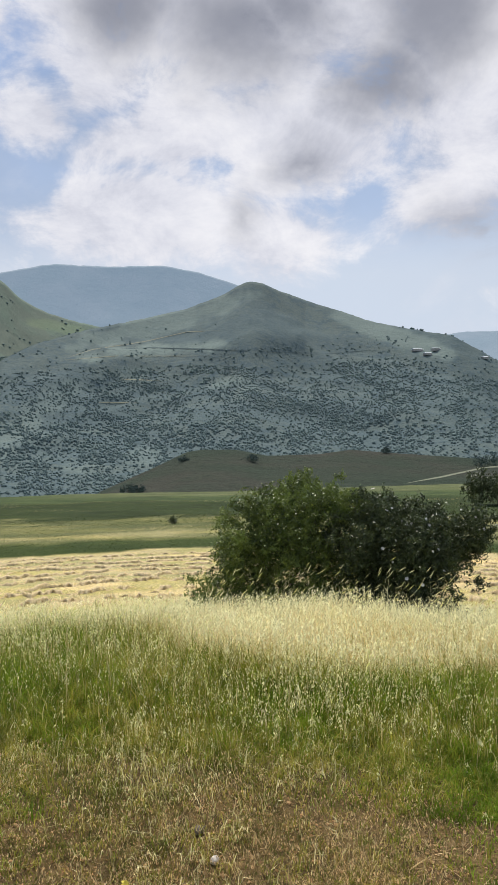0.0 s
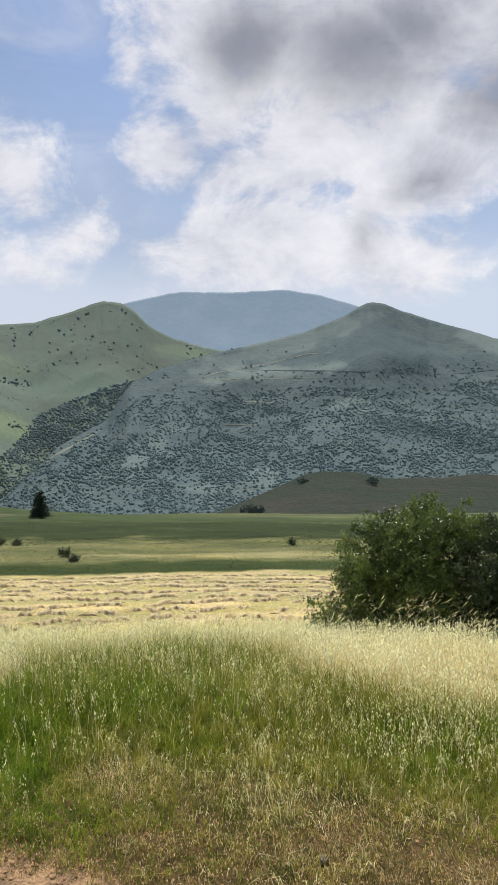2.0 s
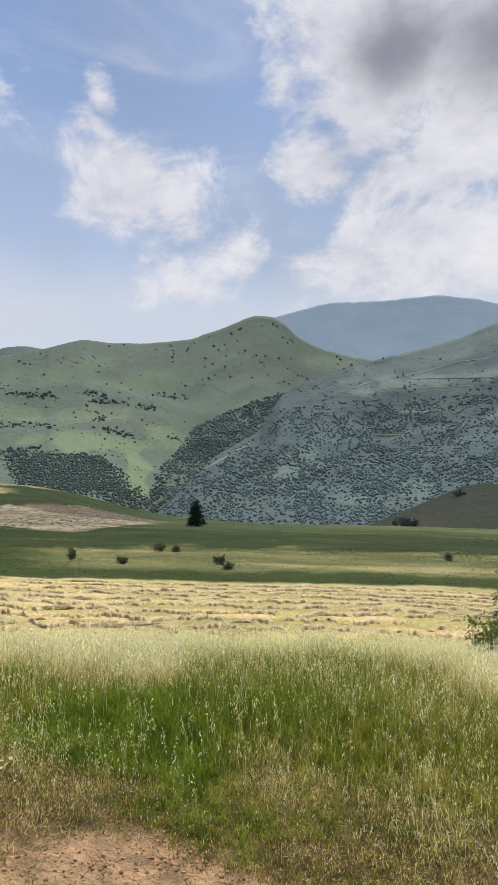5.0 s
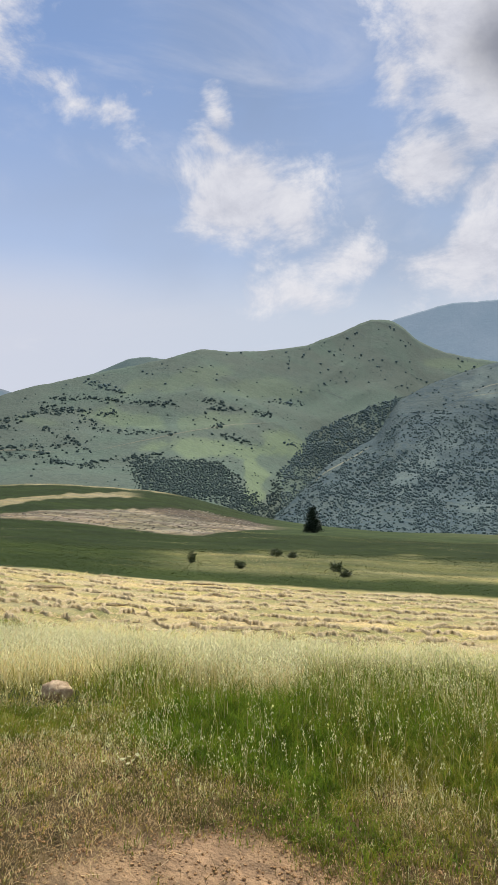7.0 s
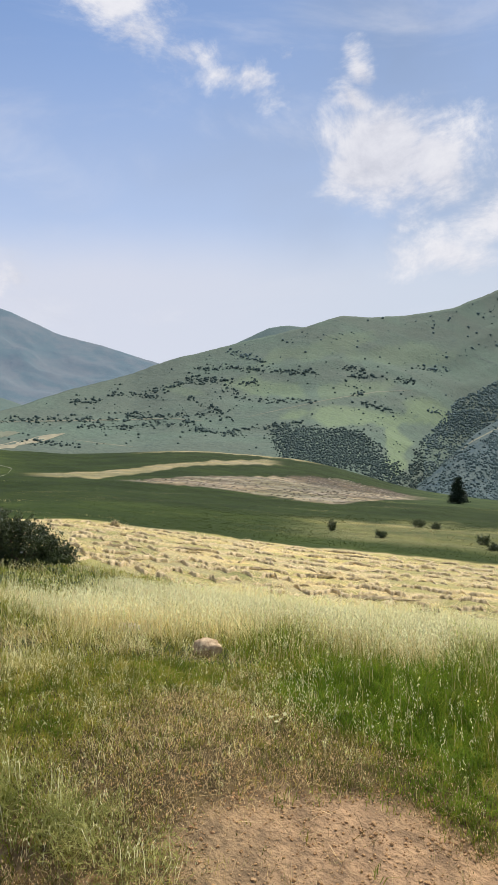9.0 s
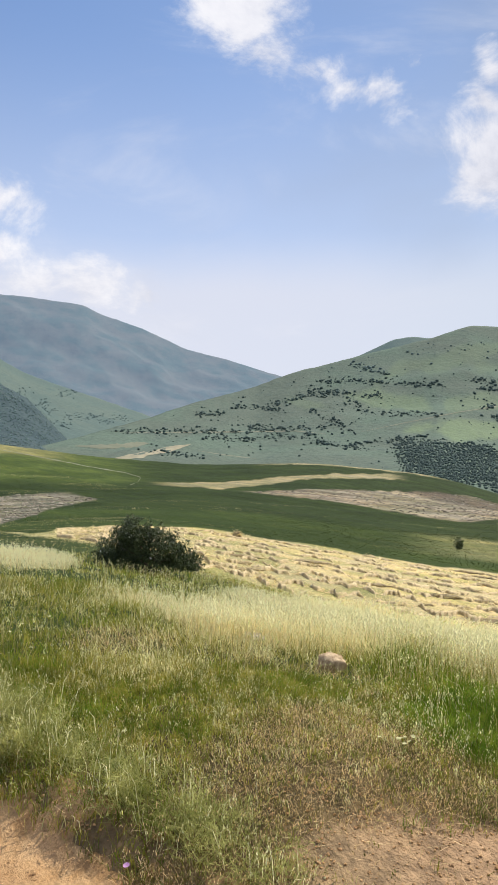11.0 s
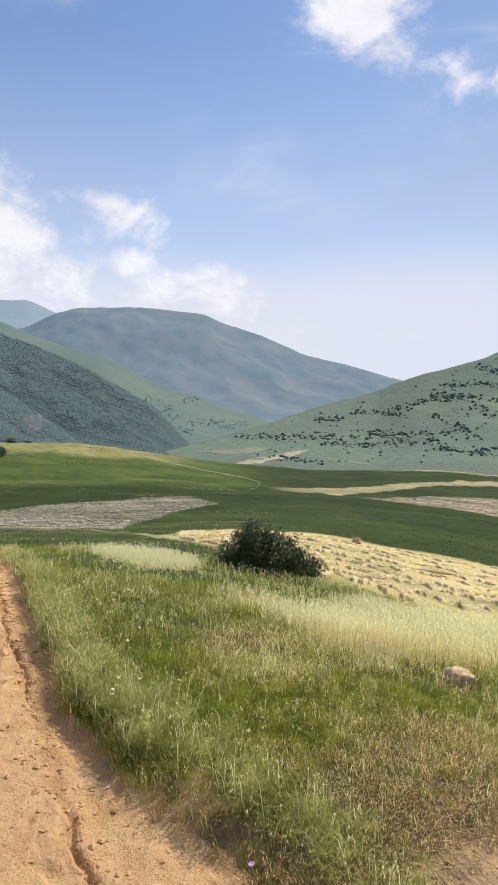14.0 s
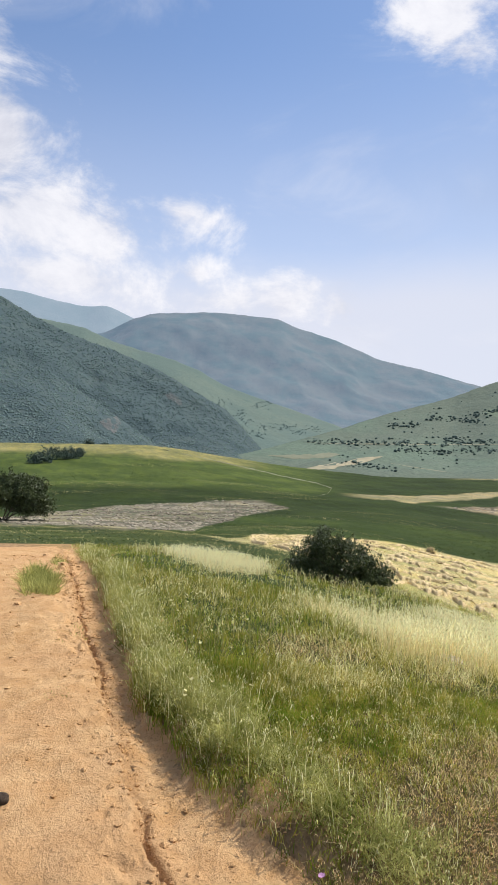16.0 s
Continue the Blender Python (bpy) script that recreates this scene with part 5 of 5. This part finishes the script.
def build_hill_shrubs():
    g = np.random.default_rng(5)
    # the scrubby hill: thick low down and in the hollows, thin on the terraces above
    n = 80000
    a, e = g.uniform(-26, 31, n), g.uniform(-6.3, 8.6, n)
    top = np.interp(a, (-27, -20, -13, -8, 0, 4, 12, 16, 19.5, 22.4, 26.3, 30), (2.0, 3.5, 5.6, 5.2, 4.9, 5.2, 5.0, 4.8, 4.4, 1.9, 0.0, -3.5))
    want = np.where(e < top - 0.2, 0.78, np.where(e < top + 1.4, 0.07, 0.015))
    want = want * (0.30 + 1.3 * smooth(fbm(a * 0.45 + 3, e * 0.8), 0.36, 0.58)) * (0.35 + 1.1 * smooth(fbm(a * 2.2 + 13, e * 3.0 + 40, 3), 0.38, 0.6))
    want = np.where((a > 14) & (a < 27) & (e > -2), want * 0.6, want)
    keep = g.random(n) < want
    size = (0.035 + 0.085 * g.random(n) ** 1.8) * np.where(e < 0, 1.25, 0.9)
    hill_shrubs("hillside_shrubs", "dark scrub bushes scattered over the big hill", HILL_SCRUB, list(zip(a[keep], e[keep], size[keep])), mat_hazy_scrub_leaf, 6, ICO1, 1.0)
    # pasture hill: hedge lines, thickets, single shrubs
    LINES = [(50.0, 5.46, 47.0, 5.54), (46.6, 5.54, 39.3, 5.04), (50.7, 4.71, 47.0, 4.53), (47.2, 4.0, 45.7, 2.82), (45.9, 4.23, 44.4, 4.25), (44.6, 2.74, 39.6, 2.66),
             (36.6, 3.13, 35.5, 3.41), (37.4, 5.47, 35.2, 5.34), (36.3, 4.79, 33.6, 4.52), (35.8, 2.58, 33.3, 1.75), (32.7, 4.51, 31.6, 4.1), (31.1, 5.34, 28.7, 5.04), (47.0, 6.91, 43.6, 5.93), (50.7, 3.15, 46.7, 1.08), (50.7, 1.08, 49.2, 0.03), (46.7, 0.02, 40.9, 0.8)]
    LINES += [(36.6, 0.1, 33.9, -1.43), (30.0, 1.87, 26.9, 0.74), (67, 1.0, 60, 1.15), (60, 1.15, 55, 1.1), (55, 1.2, 49, 1.6), (59.5, 0.6, 56, 0.4), (56, 0.4, 50.5, 0.9), (60.3, 2.7, 57.6, 2.6), (55.8, 1.55, 54.2, 1.5),
              (63.6, -0.75, 59.8, -1.05), (53.8, 3.4, 50.4, 4.4), (50.4, 4.4, 48, 4.3), (50.0, 0.3, 46, -0.3), (57, 3.4, 53, 3.0)]
    spots = []
    for a, e, b, f in LINES:
        for _ in range(int(12 + 15 * math.hypot(a - b, (e - f) * 2))):
            t = (g.integers(0, 9) + 0.5 + g.normal(0, 0.3)) / 9 if g.random() < 0.6 else g.random()
            spots.append((a + (b - a) * t + g.normal(0, 0.28), e + (f - e) * t + g.normal(0, 0.13), 0.035 + 0.12 * g.random() ** 2.0))
    WOOD = [(43.3, 0.54), (38.2, 0.11), (36.3, 0.2), (35.0, -1.42), (33.2, -2.6), (31.6, -4.2), (32.2, -4.8), (36.1, -3.2), (42.3, -2.2)]
    RAVINE = [(31.9, -3.2), (30.9, -1.0), (29.3, 0.6), (27.9, 2.6), (24.8, 4.0), (22.5, 4.9), (18.1, 6.0), (14.0, 7.3), (12.5, 7.6), (12.5, 5.6), (18, 4.5), (22.5, 1.4), (25.0, -4.76), (27.8, -4.8), (31.6, -4.8)]
    for _ in range(70000):
        a, e = g.uniform(12.5, 44), g.uniform(-4.8, 7.6)
        if inside(WOOD, a + g.normal(0, 0.5), e + g.normal(0, 0.22)) or (inside(RAVINE, a, e) and g.random() < 0.30 + 0.5 * float(smooth(fbm(a * 0.9, e * 1.3), 0.35, 0.6))):
            spots.append((a, e, 0.04 + 0.10 * g.random() ** 1.6))
    for _ in range(5200):
        a, e = g.uniform(13, 66), g.uniform(-2.0, 11.5)
        want = float(smooth(fbm(a * 0.35 + 50, e * 1.0), 0.47, 0.65)) * 0.5 + 0.05
        if e < np.interp(a, (13, 18.9, 21, 22.7, 28.3, 37.4, 46.7, 55.4, 66), (8.0, 10.0, 11.6, 11.8, 9.9, 9.6, 7.4, 4.8, 1.6)) - 0.15 and g.random() < want:
            spots.append((a, e, 0.035 + 0.09 * g.random() ** 1.8))
    # high and ravine shrubs get the paler leaf, with haze put into its colour
    upper = [q for q in spots if q[0] < 30.5 or q[1] > 6.2]
    lower = [q for q in spots if not (q[0] < 30.5 or q[1] > 6.2)]
    hill_shrubs("pasture_shrubs", "dark shrubs and hedge lines on the green hill", HILL_GREEN, lower, mat_far_leaf, 7, ICO1, 0.85)
    hill_shrubs("ravine_shrubs", "scrub paled with a haze tint in the ravine and on the high pasture", HILL_GREEN, upper, mat_hazy_scrub_leaf, 17, ICO1, 0.85)
    spots = []
    for _ in range(15000):
        a, e = g.uniform(70, 96), g.uniform(-0.8, 12.5)
        if e < np.interp(a, (70.5, 71.8, 74.3, 77.7, 80.2, 84, 87.8, 90.5, 93.2, 105), (-0.3, 1.07, 3.68, 5.5, 6.84, 8.3, 9.45, 10.6, 12.0, 14)) + 0.02 and g.random() < 0.8:
            spots.append((a, e, g.uniform(0.06, 0.115)))
    spur = []
    for _ in range(6800):
        a, e = g.uniform(79, 96), g.uniform(-0.8, 8.4)
        if e < np.interp(a, (79.5, 80.9, 84.9, 89.1, 93, 100), (0.0, 0.95, 3.65, 6.2, 7.3, 8.5)) and not (83.3 < a < 84.9 and 1.4 < e < 2.7):
            spur.append((a, e, g.uniform(0.06, 0.125)))
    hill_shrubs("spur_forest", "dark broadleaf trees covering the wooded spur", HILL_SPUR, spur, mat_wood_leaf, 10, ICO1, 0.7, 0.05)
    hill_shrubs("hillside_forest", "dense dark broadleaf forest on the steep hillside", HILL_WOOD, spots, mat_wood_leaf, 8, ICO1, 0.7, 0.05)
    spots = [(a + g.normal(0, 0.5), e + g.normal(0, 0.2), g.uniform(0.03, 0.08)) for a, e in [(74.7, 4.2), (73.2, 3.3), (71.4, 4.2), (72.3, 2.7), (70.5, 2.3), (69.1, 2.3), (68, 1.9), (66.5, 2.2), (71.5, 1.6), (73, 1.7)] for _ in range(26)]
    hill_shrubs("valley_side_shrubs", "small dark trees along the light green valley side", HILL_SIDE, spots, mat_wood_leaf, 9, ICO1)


build_hill_shrubs()


# ---- hay ----
def hay_row(az):
    near = np.interp(az, (-25, 20, 40, 50, 60, 68, 74), (15.2, 15.2, 15.0, 15.0, 16.5, 20, 25))
    far = np.interp(az, (-25, 20, 40, 50, 60, 68, 74), (39, 38, 37, 37, 37, 36, 29))
    return near, far


def hay_heap(w, d, h, seed):
    """A heap of raked hay: a lumpy mound shaggy with loose stalks."""
    g = np.random.default_rng(seed)
    v, f = ICO2
    lump = 1 + 0.45 * (fbm(v[:, 0] * 2.2 + seed, v[:, 1] * 2.2 + v[:, 2] * 2.0, 4) - 0.5) * 2
    mound = v * lump[:, None] * np.array((w, d, h))
    mound[:, 2] = np.maximum(mound[:, 2], -0.05)
    n = 300
    k = g.integers(len(v), size=n)
    root = mound[k]
    way = v[k] * np.array((1.2, 1.2, 0.5)) + g.normal(0, 0.8, (n, 3))
    way[:, 2] = way[:, 2] * 0.5 + 0.05
    way /= np.linalg.norm(way, axis=1, keepdims=True)
    side = np.cross(way, g.normal(0, 1, (n, 3)))
    side /= np.linalg.norm(side, axis=1, keepdims=True)
    long = g.uniform(0.08, 0.22, n)[:, None]
    tri = np.stack([root - side * 0.006, root + side * 0.006, root + way * long], 1).reshape(-1, 3)
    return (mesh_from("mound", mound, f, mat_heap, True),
            mesh_from("loose_straw", tri, np.arange(n * 3).reshape(-1, 3), mat_straw, False, {"dry": np.repeat(g.uniform(0.3, 1.0, n), 3)}))


def lay_heap(shape, m, label):
    """One heap: the packed mound and the loose straw that bristles from it."""
    ob = new("haycock", shape[0])
    ob.matrix_world = m
    tagged(part("loose_straw", shape[1], ob), kind="stuff")
    return tagged(ob, label, "hay heap", "hay heaps on the mown field")


def build_hay():
    g = np.random.default_rng(77)
    shapes = [hay_heap(0.38, 0.15, 0.21, 1), hay_heap(0.22, 0.15, 0.24, 2), hay_heap(0.60, 0.16, 0.18, 3), hay_heap(0.18, 0.13, 0.19, 4), hay_heap(0.62, 0.22, 0.24, 5)]
    strands = []
    for row in range(10):
        part_way = (row + 0.35) / 10
        a = -25.0 + g.uniform(0, 3)
        while a < 72:
            near, far = hay_row(a)
            r = float(near + (far - near) * (part_way ** 1.15 + (float(fbm(np.array(a * 0.6 + row * 9), np.array(float(row)), 3)) - 0.5) * 0.09 + g.normal(0, 0.010)))
            x, y, z = at(a, r)
            k = int(g.choice(4, p=(0.35, 0.25, 0.2, 0.2)))
            if not (a < 8 and r > 60):
                s = 0.26 + 0.5 * float(g.random()) ** 2
                turned = pose(x, y, z - 0.01, 0, 0, a + float(g.normal(0, 9))) @ Matrix.Diagonal((s * float(g.uniform(1.5, 3.0)), s * 1.1, s * float(g.uniform(0.5, 0.85)), 1))
                lay_heap(shapes[k], turned, "raked heap of pale dry hay on the mown field")
            a += math.degrees(float(g.uniform(0.6, 2.5)) * (1.0 if a < 42 else 1.7) / r)
        # the low ridge of raked hay that runs along the row
        az = np.arange(-26, 72, 0.09)
        near, far = hay_row(az)
        mid = near + (far - near) * (part_way ** 1.15 + (fbm(az * 0.6 + row * 9, az * 0 + row, 3) - 0.5) * 0.09) + (fbm(az * 2.5, az * 0 + row * 3, 3) - 0.5) * 0.7
        tall = 0.12 * smooth(fbm(az * 1.1 + row * 5, az * 0 + 2.0, 4), 0.32, 0.62) + 0.010
        rings = []
        for off, up in ((-0.19, -0.03), (-0.13, 0.7), (-0.02, 1.0), (0.10, 0.65), (0.24, -0.03)):
            rag = (fbm(az * 6 + off * 31, az * 0 + row, 3) - 0.5)
            r = mid + off * (1 + rag)
            x, y = -np.sin(np.radians(az)) * r, np.cos(np.radians(az)) * r
            rings.append(np.stack([x, y, ground_z(x, y) + tall * up * (1 + 0.6 * rag) - 0.012], 1))
        ridge = mesh_from("windrow", np.concatenate(rings), grid_faces(5, len(az)), mat_hay_mound, True)
        tagged(new("windrow", ridge), "long low ridge of raked pale hay across the mown field", "hay row", "hay rows on the mown field")
        # loose hay along the row
        n = 2600
        az = g.uniform(-26, 72, n)
        near, far = hay_row(az)
        wave = (fbm(az * 0.6 + row * 9, az * 0 + row, 3) - 0.5) * 0.09
        r = near + (far - near) * (part_way ** 1.15 + wave) + 0.12 + g.normal(0, 0.2, n)
        x, y = -np.sin(np.radians(az)) * r, np.cos(np.radians(az)) * r
        z = ground_z(x, y) + np.abs(g.normal(0, 0.05, n))
        strands.append(blades(x, y, z, g.uniform(0.06, 0.2, n), 0.012 + 0.0009 * r, g.uniform(1.0, 2.6, n), g, g.uniform(0.4, 1.0, n), False))
    # stubble of the mown strip
    n = 40000
    az = g.uniform(-26, 72, n)
    near, far = hay_row(az)
    r = near - 2.2 + (far - near + 2.2) * g.random(n) ** 1.3
    x, y = -np.sin(np.radians(az)) * r, np.cos(np.radians(az)) * r
    strands.append(blades(x, y, ground_z(x, y), g.uniform(0.03, 0.10, n), 0.006 + 0.0007 * r, g.uniform(0.2, 1.6, n), g, np.clip(g.normal(0.6, 0.22, n), 0, 1), False))
    stuff("loose_hay", "loose pale hay and stubble on the mown field", "hay", strands, mat_straw)
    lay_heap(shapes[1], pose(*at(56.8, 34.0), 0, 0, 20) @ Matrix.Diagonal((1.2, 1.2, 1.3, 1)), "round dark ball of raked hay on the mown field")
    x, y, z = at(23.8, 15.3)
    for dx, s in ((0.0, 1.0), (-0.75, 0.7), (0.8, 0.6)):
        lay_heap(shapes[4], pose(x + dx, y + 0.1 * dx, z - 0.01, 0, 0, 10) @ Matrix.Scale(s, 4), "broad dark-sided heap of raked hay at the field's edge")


build_hay()


# ---- stones, clods, flowers ----
def stone(name, label, place, size, mat, seed, sink=0.25):
    v, f = ICO3
    lump = 1 + 0.5 * (fbm(v[:, 0] * 1.3 + seed, v[:, 1] * 1.3 + v[:, 2] * 1.7, 3) - 0.5) + 0.12 * (fbm(v[:, 0] * 6 + seed, v[:, 1] * 6 + v[:, 2] * 5, 3) - 0.5)
    verts = v * lump[:, None] * np.array(size) + np.array((0, 0, size[2] * (1 - sink)))
    ob = new(name, mesh_from(name, verts, f, mat, True))
    ob.matrix_world = pose(*place, 0, 0, 50)
    return tagged(ob, label, "stone")


stone("boulder", "rounded brown boulder half sunk in short grass", at(49.2, 5.0), (0.115, 0.09, 0.075), mat_stone, 3, 0.36)
stone("flat_stone", "low flat greyish stone among dry grass", at(56.1, 5.6), (0.14, 0.10, 0.035), mat_pale_stone, 9)
stone("small_stone", "small whitish stone on bare soil", at(1.4, 2.40), (0.017, 0.016, 0.015), mat_pale_stone, 5)
stone("small_stone", "small dark stone on bare soil", at(2.9, 2.58), (0.030, 0.022, 0.014), mat_dark_stone, 6)


x, y = -3.20, -0.16
stone("dark_clod", "dark lump of earth lying on the sandy road", (x, y, float(road_z(np.array([x]), np.array([y]))[0])), (0.034, 0.03, 0.026), mat_lump, 12)


def build_clods():
    g = np.random.default_rng(91)
    n = 3400
    x = -1.5 - 9.5 * g.random(n) ** 1.4
    y = np.where(g.random(n) < 0.5, g.normal(0.42, 0.09, n), g.uniform(-1.6, 1.1, n))
    x, y = np.concatenate([x, -1.3 - 7 * g.random(5200) ** 1.4]), np.concatenate([y, g.uniform(0.36, 0.98, 5200)])
    n = len(x)
    extra = 6000
    a, r = np.radians(g.uniform(-22, 55, extra)), g.uniform(1.9, 3.0, extra)
    x, y = np.concatenate([x, -np.sin(a) * r]), np.concatenate([y, np.cos(a) * r])
    size = np.clip(np.abs(g.normal(0, 0.007, len(x))) + 0.003, 0, 0.028) * np.where(np.arange(len(x)) < 3400, 0.85, np.where(np.arange(len(x)) < n, 0.45, 0.40)) * (0.8 + 0.1 * np.hypot(x, y))
    z = np.where((y < verge_edge(x) + 0.05) & (x < 2.5), road_z(x, y), ground_z(x, y)) + size * 0.4
    v, f = clumps(np.stack([x, y, z], 1), size, g, ICO1, 0.7, 0.35)
    tagged(new("dirt_clods", mesh_from("dirt_clods", v, f, mat_road)), "crumbs and clods of dry earth on the road", "dirt clods", kind="stuff")
    # clods and straw of the two ploughed fields
    n = 2000
    az, r = g.uniform(68, 93, 3 * n), g.uniform(38, 105, 3 * n)
    inner = plough_left(az, r) > 0.5
    az, r = az[inner][:n], r[inner][:n]
    n = len(az)
    az2, r2 = g.uniform(32, 55, n), g.uniform(106, 190, n)
    ok = (r2 > np.interp(az2, (31, 37, 55), (150, 105, 122))) & (r2 < np.interp(az2, (31, 37, 55), (170, 190, 128)))
    az, r = np.concatenate([az, az2[ok]]), np.concatenate([np.round(r / 2.2) * 2.2 + g.normal(0, 0.25, n), np.round(r2[ok] / 3) * 3 + g.normal(0, 0.4, int(ok.sum()))])
    x, y = -np.sin(np.radians(az)) * r, np.cos(np.radians(az)) * r
    size = g.uniform(0.05, 0.17, len(x)) * (1 + r / 150)
    v, f = clumps(np.stack([x, y, ground_z(x, y)], 1), size, g, ICO1, 0.5, 0.4)
    tagged(new("plough_clods", mesh_from("plough_clods", v, f, plain("ploughed_earth", (0.10, 0.085, 0.062), (0.36, 0.315, 0.235), 0.35))), "clods and straw turned up in ploughed fields", "dirt clods", kind="stuff")


build_clods()


def flower(name, label, place, high, petals_mesh, count, spread, seed, mat_stem=None):
    """A stem that carries one or more open heads."""
    g = np.random.default_rng(seed)
    top = new(name)
    top.matrix_world = pose(*place)
    for k in range(count):
        dx, dy = g.normal(0, spread, 2)
        h = high * float(g.uniform(0.9, 1.1))
        v, f = tube([(0, 0, -0.01), (dx * 0.4, dy * 0.4, h * 0.6), (dx, dy, h)], 0.0025, 0.0015, 5)
        part("stalk", mesh_from("stalk", v, f, mat_weed, True), top)
        head = part("flower_head", petals_mesh, top)
        head.matrix_local = pose(dx, dy, h, float(g.normal(0, 15)), float(g.normal(0, 15)), float(g.uniform(0, 360)))
    return tagged(top, label, "flower")


UMBEL = flower_mesh("flower_head", 9, 0.012, mat_umbel)
YELLOW = flower_mesh("flower_head", 8, 0.012, mat_yellow)
PINK = flower_mesh("flower_head", 12, 0.013, mat_pink)
WHITE = flower_mesh("flower_head", 8, 0.011, mat_umbel)
flower("umbel_plant", "cream flat-topped umbel flowers in short grass", at(43.4, 3.35), 0.07, UMBEL, 10, 0.035, 1)
flower("yellow_flower", "small bright yellow flower on bare soil", at(8.8, 2.24), 0.06, YELLOW, 4, 0.015, 2)
flower("pink_flower", "single pinkish purple thistle flower by the bank", at(66.6, 2.42), 0.10, PINK, 1, 0.01, 3)
gen = np.random.default_rng(13)
for k in range(46):
    a, r = float(gen.uniform(70, 86)), float(gen.uniform(2.8, 9.0))
    x, y, z = at(a, r)
    if verge_edge(x) + 0.05 < y < 2.0:
        flower("verge_flower", "small cream flower heads above the verge weeds", (x, y, z), float(gen.uniform(0.22, 0.34)), WHITE, 3, 0.05, 100 + k)


# ---- far houses ----
def house(name, label, place, turn, w, d, h):
    top = new(name)
    top.matrix_world = pose(*place, 0, 0, turn)
    bm = bmesh.new()
    bmesh.ops.create_cube(bm, size=1.0, matrix=Matrix.Translation((0, 0, h / 2)) @ Matrix.Diagonal((w, d, h + 1.0, 1)))
    me = bpy.data.meshes.new("wall")
    bm.to_mesh(me)
    bm.free()
    me.materials.append(mat_wall)
    part("wall", me, top)
    e = 0.6
    verts = [(-w / 2 - e, -d / 2 - e, h), (w / 2 + e, -d / 2 - e, h), (w / 2 + e, d / 2 + e, h), (-w / 2 - e, d / 2 + e, h), (-w / 2 - e, 0, h + 1.8), (w / 2 + e, 0, h + 1.8)]
    me = bpy.data.meshes.new("roof")
    me.from_pydata(verts, [], [(0, 1, 5, 4), (2, 3, 4, 5), (1, 2, 5), (3, 0, 4), (3, 2, 1, 0)])
    me.materials.append(mat_roof)
    part("roof", me, top, "pale sheet metal roof")
    return tagged(top, label, "house")


for a, e, w in ((-14.3, 5.75, 20), (-15.1, 5.40, 14), (-15.8, 5.75, 16), (-19.6, 4.9, 12)):
    house("farmhouse", "low pale-roofed farmhouse on the mountain shoulder", tuple(hill_point(HILL_SCRUB, a, e)), 8 - a, w, 8, 3.5)


def build_road_tufts():
    """Low tufts that grow between the wheel lines of the road."""
    g = np.random.default_rng(17)
    for cx, cy, rx, ry, n, h in ((-8.1, 0.03, 1.0, 0.20, 3600, 0.19), (-5.75, 0.14, 0.18, 0.08, 160, 0.05), (-4.4, 0.11, 0.14, 0.07, 140, 0.04), (-9.6, 0.3, 0.6, 0.1, 300, 0.10), (-5.9, 0.33, 0.3, 0.06, 160, 0.05)):
        t, q = g.uniform(0, 2 * np.pi, n), np.sqrt(g.random(n))
        x, y = cx + np.cos(t) * q * rx, cy + np.sin(t) * q * ry
        keep = fbm(x * 5, y * 5, 2) > 0.42
        x, y = x[keep], y[keep]
        m = len(x)
        piece = blades(x, y, road_z(x, y), h * g.uniform(0.4, 1.2, m), 0.006 + 0.0009 * np.hypot(x, y), g.uniform(0.2, 1.2, m), g, np.clip(g.normal(0.25, 0.15, m), 0, 1), False)
        stuff("road_tuft", "low green tuft growing between the wheel lines", "grass", [piece], mat_weed)


build_road_tufts()


def build_foxtails():
    """Tall pale foxtail grass that stands up over the meadow's edge and before the bushes."""
    pieces = []
    for n, a0, a1, r0, r1, low, more, seed in ((520, 4, 52, 8.0, 12.0, 0.26, 0.20, 66), (300, -25, 3, 8.2, 9.9, 0.40, 0.5, 67)):
        x, y, az, r, g = sprout(n, a0, a1, r0, r1, seed)
        z = ground_z(x, y)
        high = g.uniform(low, low + 0.1, n) + more * g.random(n) ** 1.6
        v, f, d = blades(x, y, z, high, np.full(n, 0.004), g.uniform(0.1, 0.5, n), g, np.full(n, 0.6))
        tip = v.reshape(-1, 5, 3)[:, 4]
        # the spikes nod away from the wind
        q = np.zeros((n, 4, 3))
        way = np.stack([g.uniform(0.3, 1.0, n), g.normal(0, 0.25, n), g.uniform(0.2, 1.1, n)], 1)
        way /= np.linalg.norm(way, axis=1, keepdims=True)
        long = g.uniform(0.06, 0.12, n)[:, None]
        across = np.cross(way, np.array((0, 1.0, 0)))
        across /= np.linalg.norm(across, axis=1, keepdims=True)
        q[:, 0], q[:, 2] = tip - way * 0.02, tip + way * long
        q[:, 1], q[:, 3] = tip + way * long * 0.4 + across * 0.0045, tip + way * long * 0.4 - across * 0.0045
        k = np.arange(n)[:, None] * 4
        pieces += [(v, f, d), (q.reshape(-1, 3), np.concatenate([k + [0, 1, 2], k + [0, 2, 3]]), np.repeat(g.uniform(0.0, 0.7, n), 4))]
    stuff("foxtail_grass", "tall pale foxtail grass before the bushes", "grass", pieces, mat_oat)


build_foxtails()
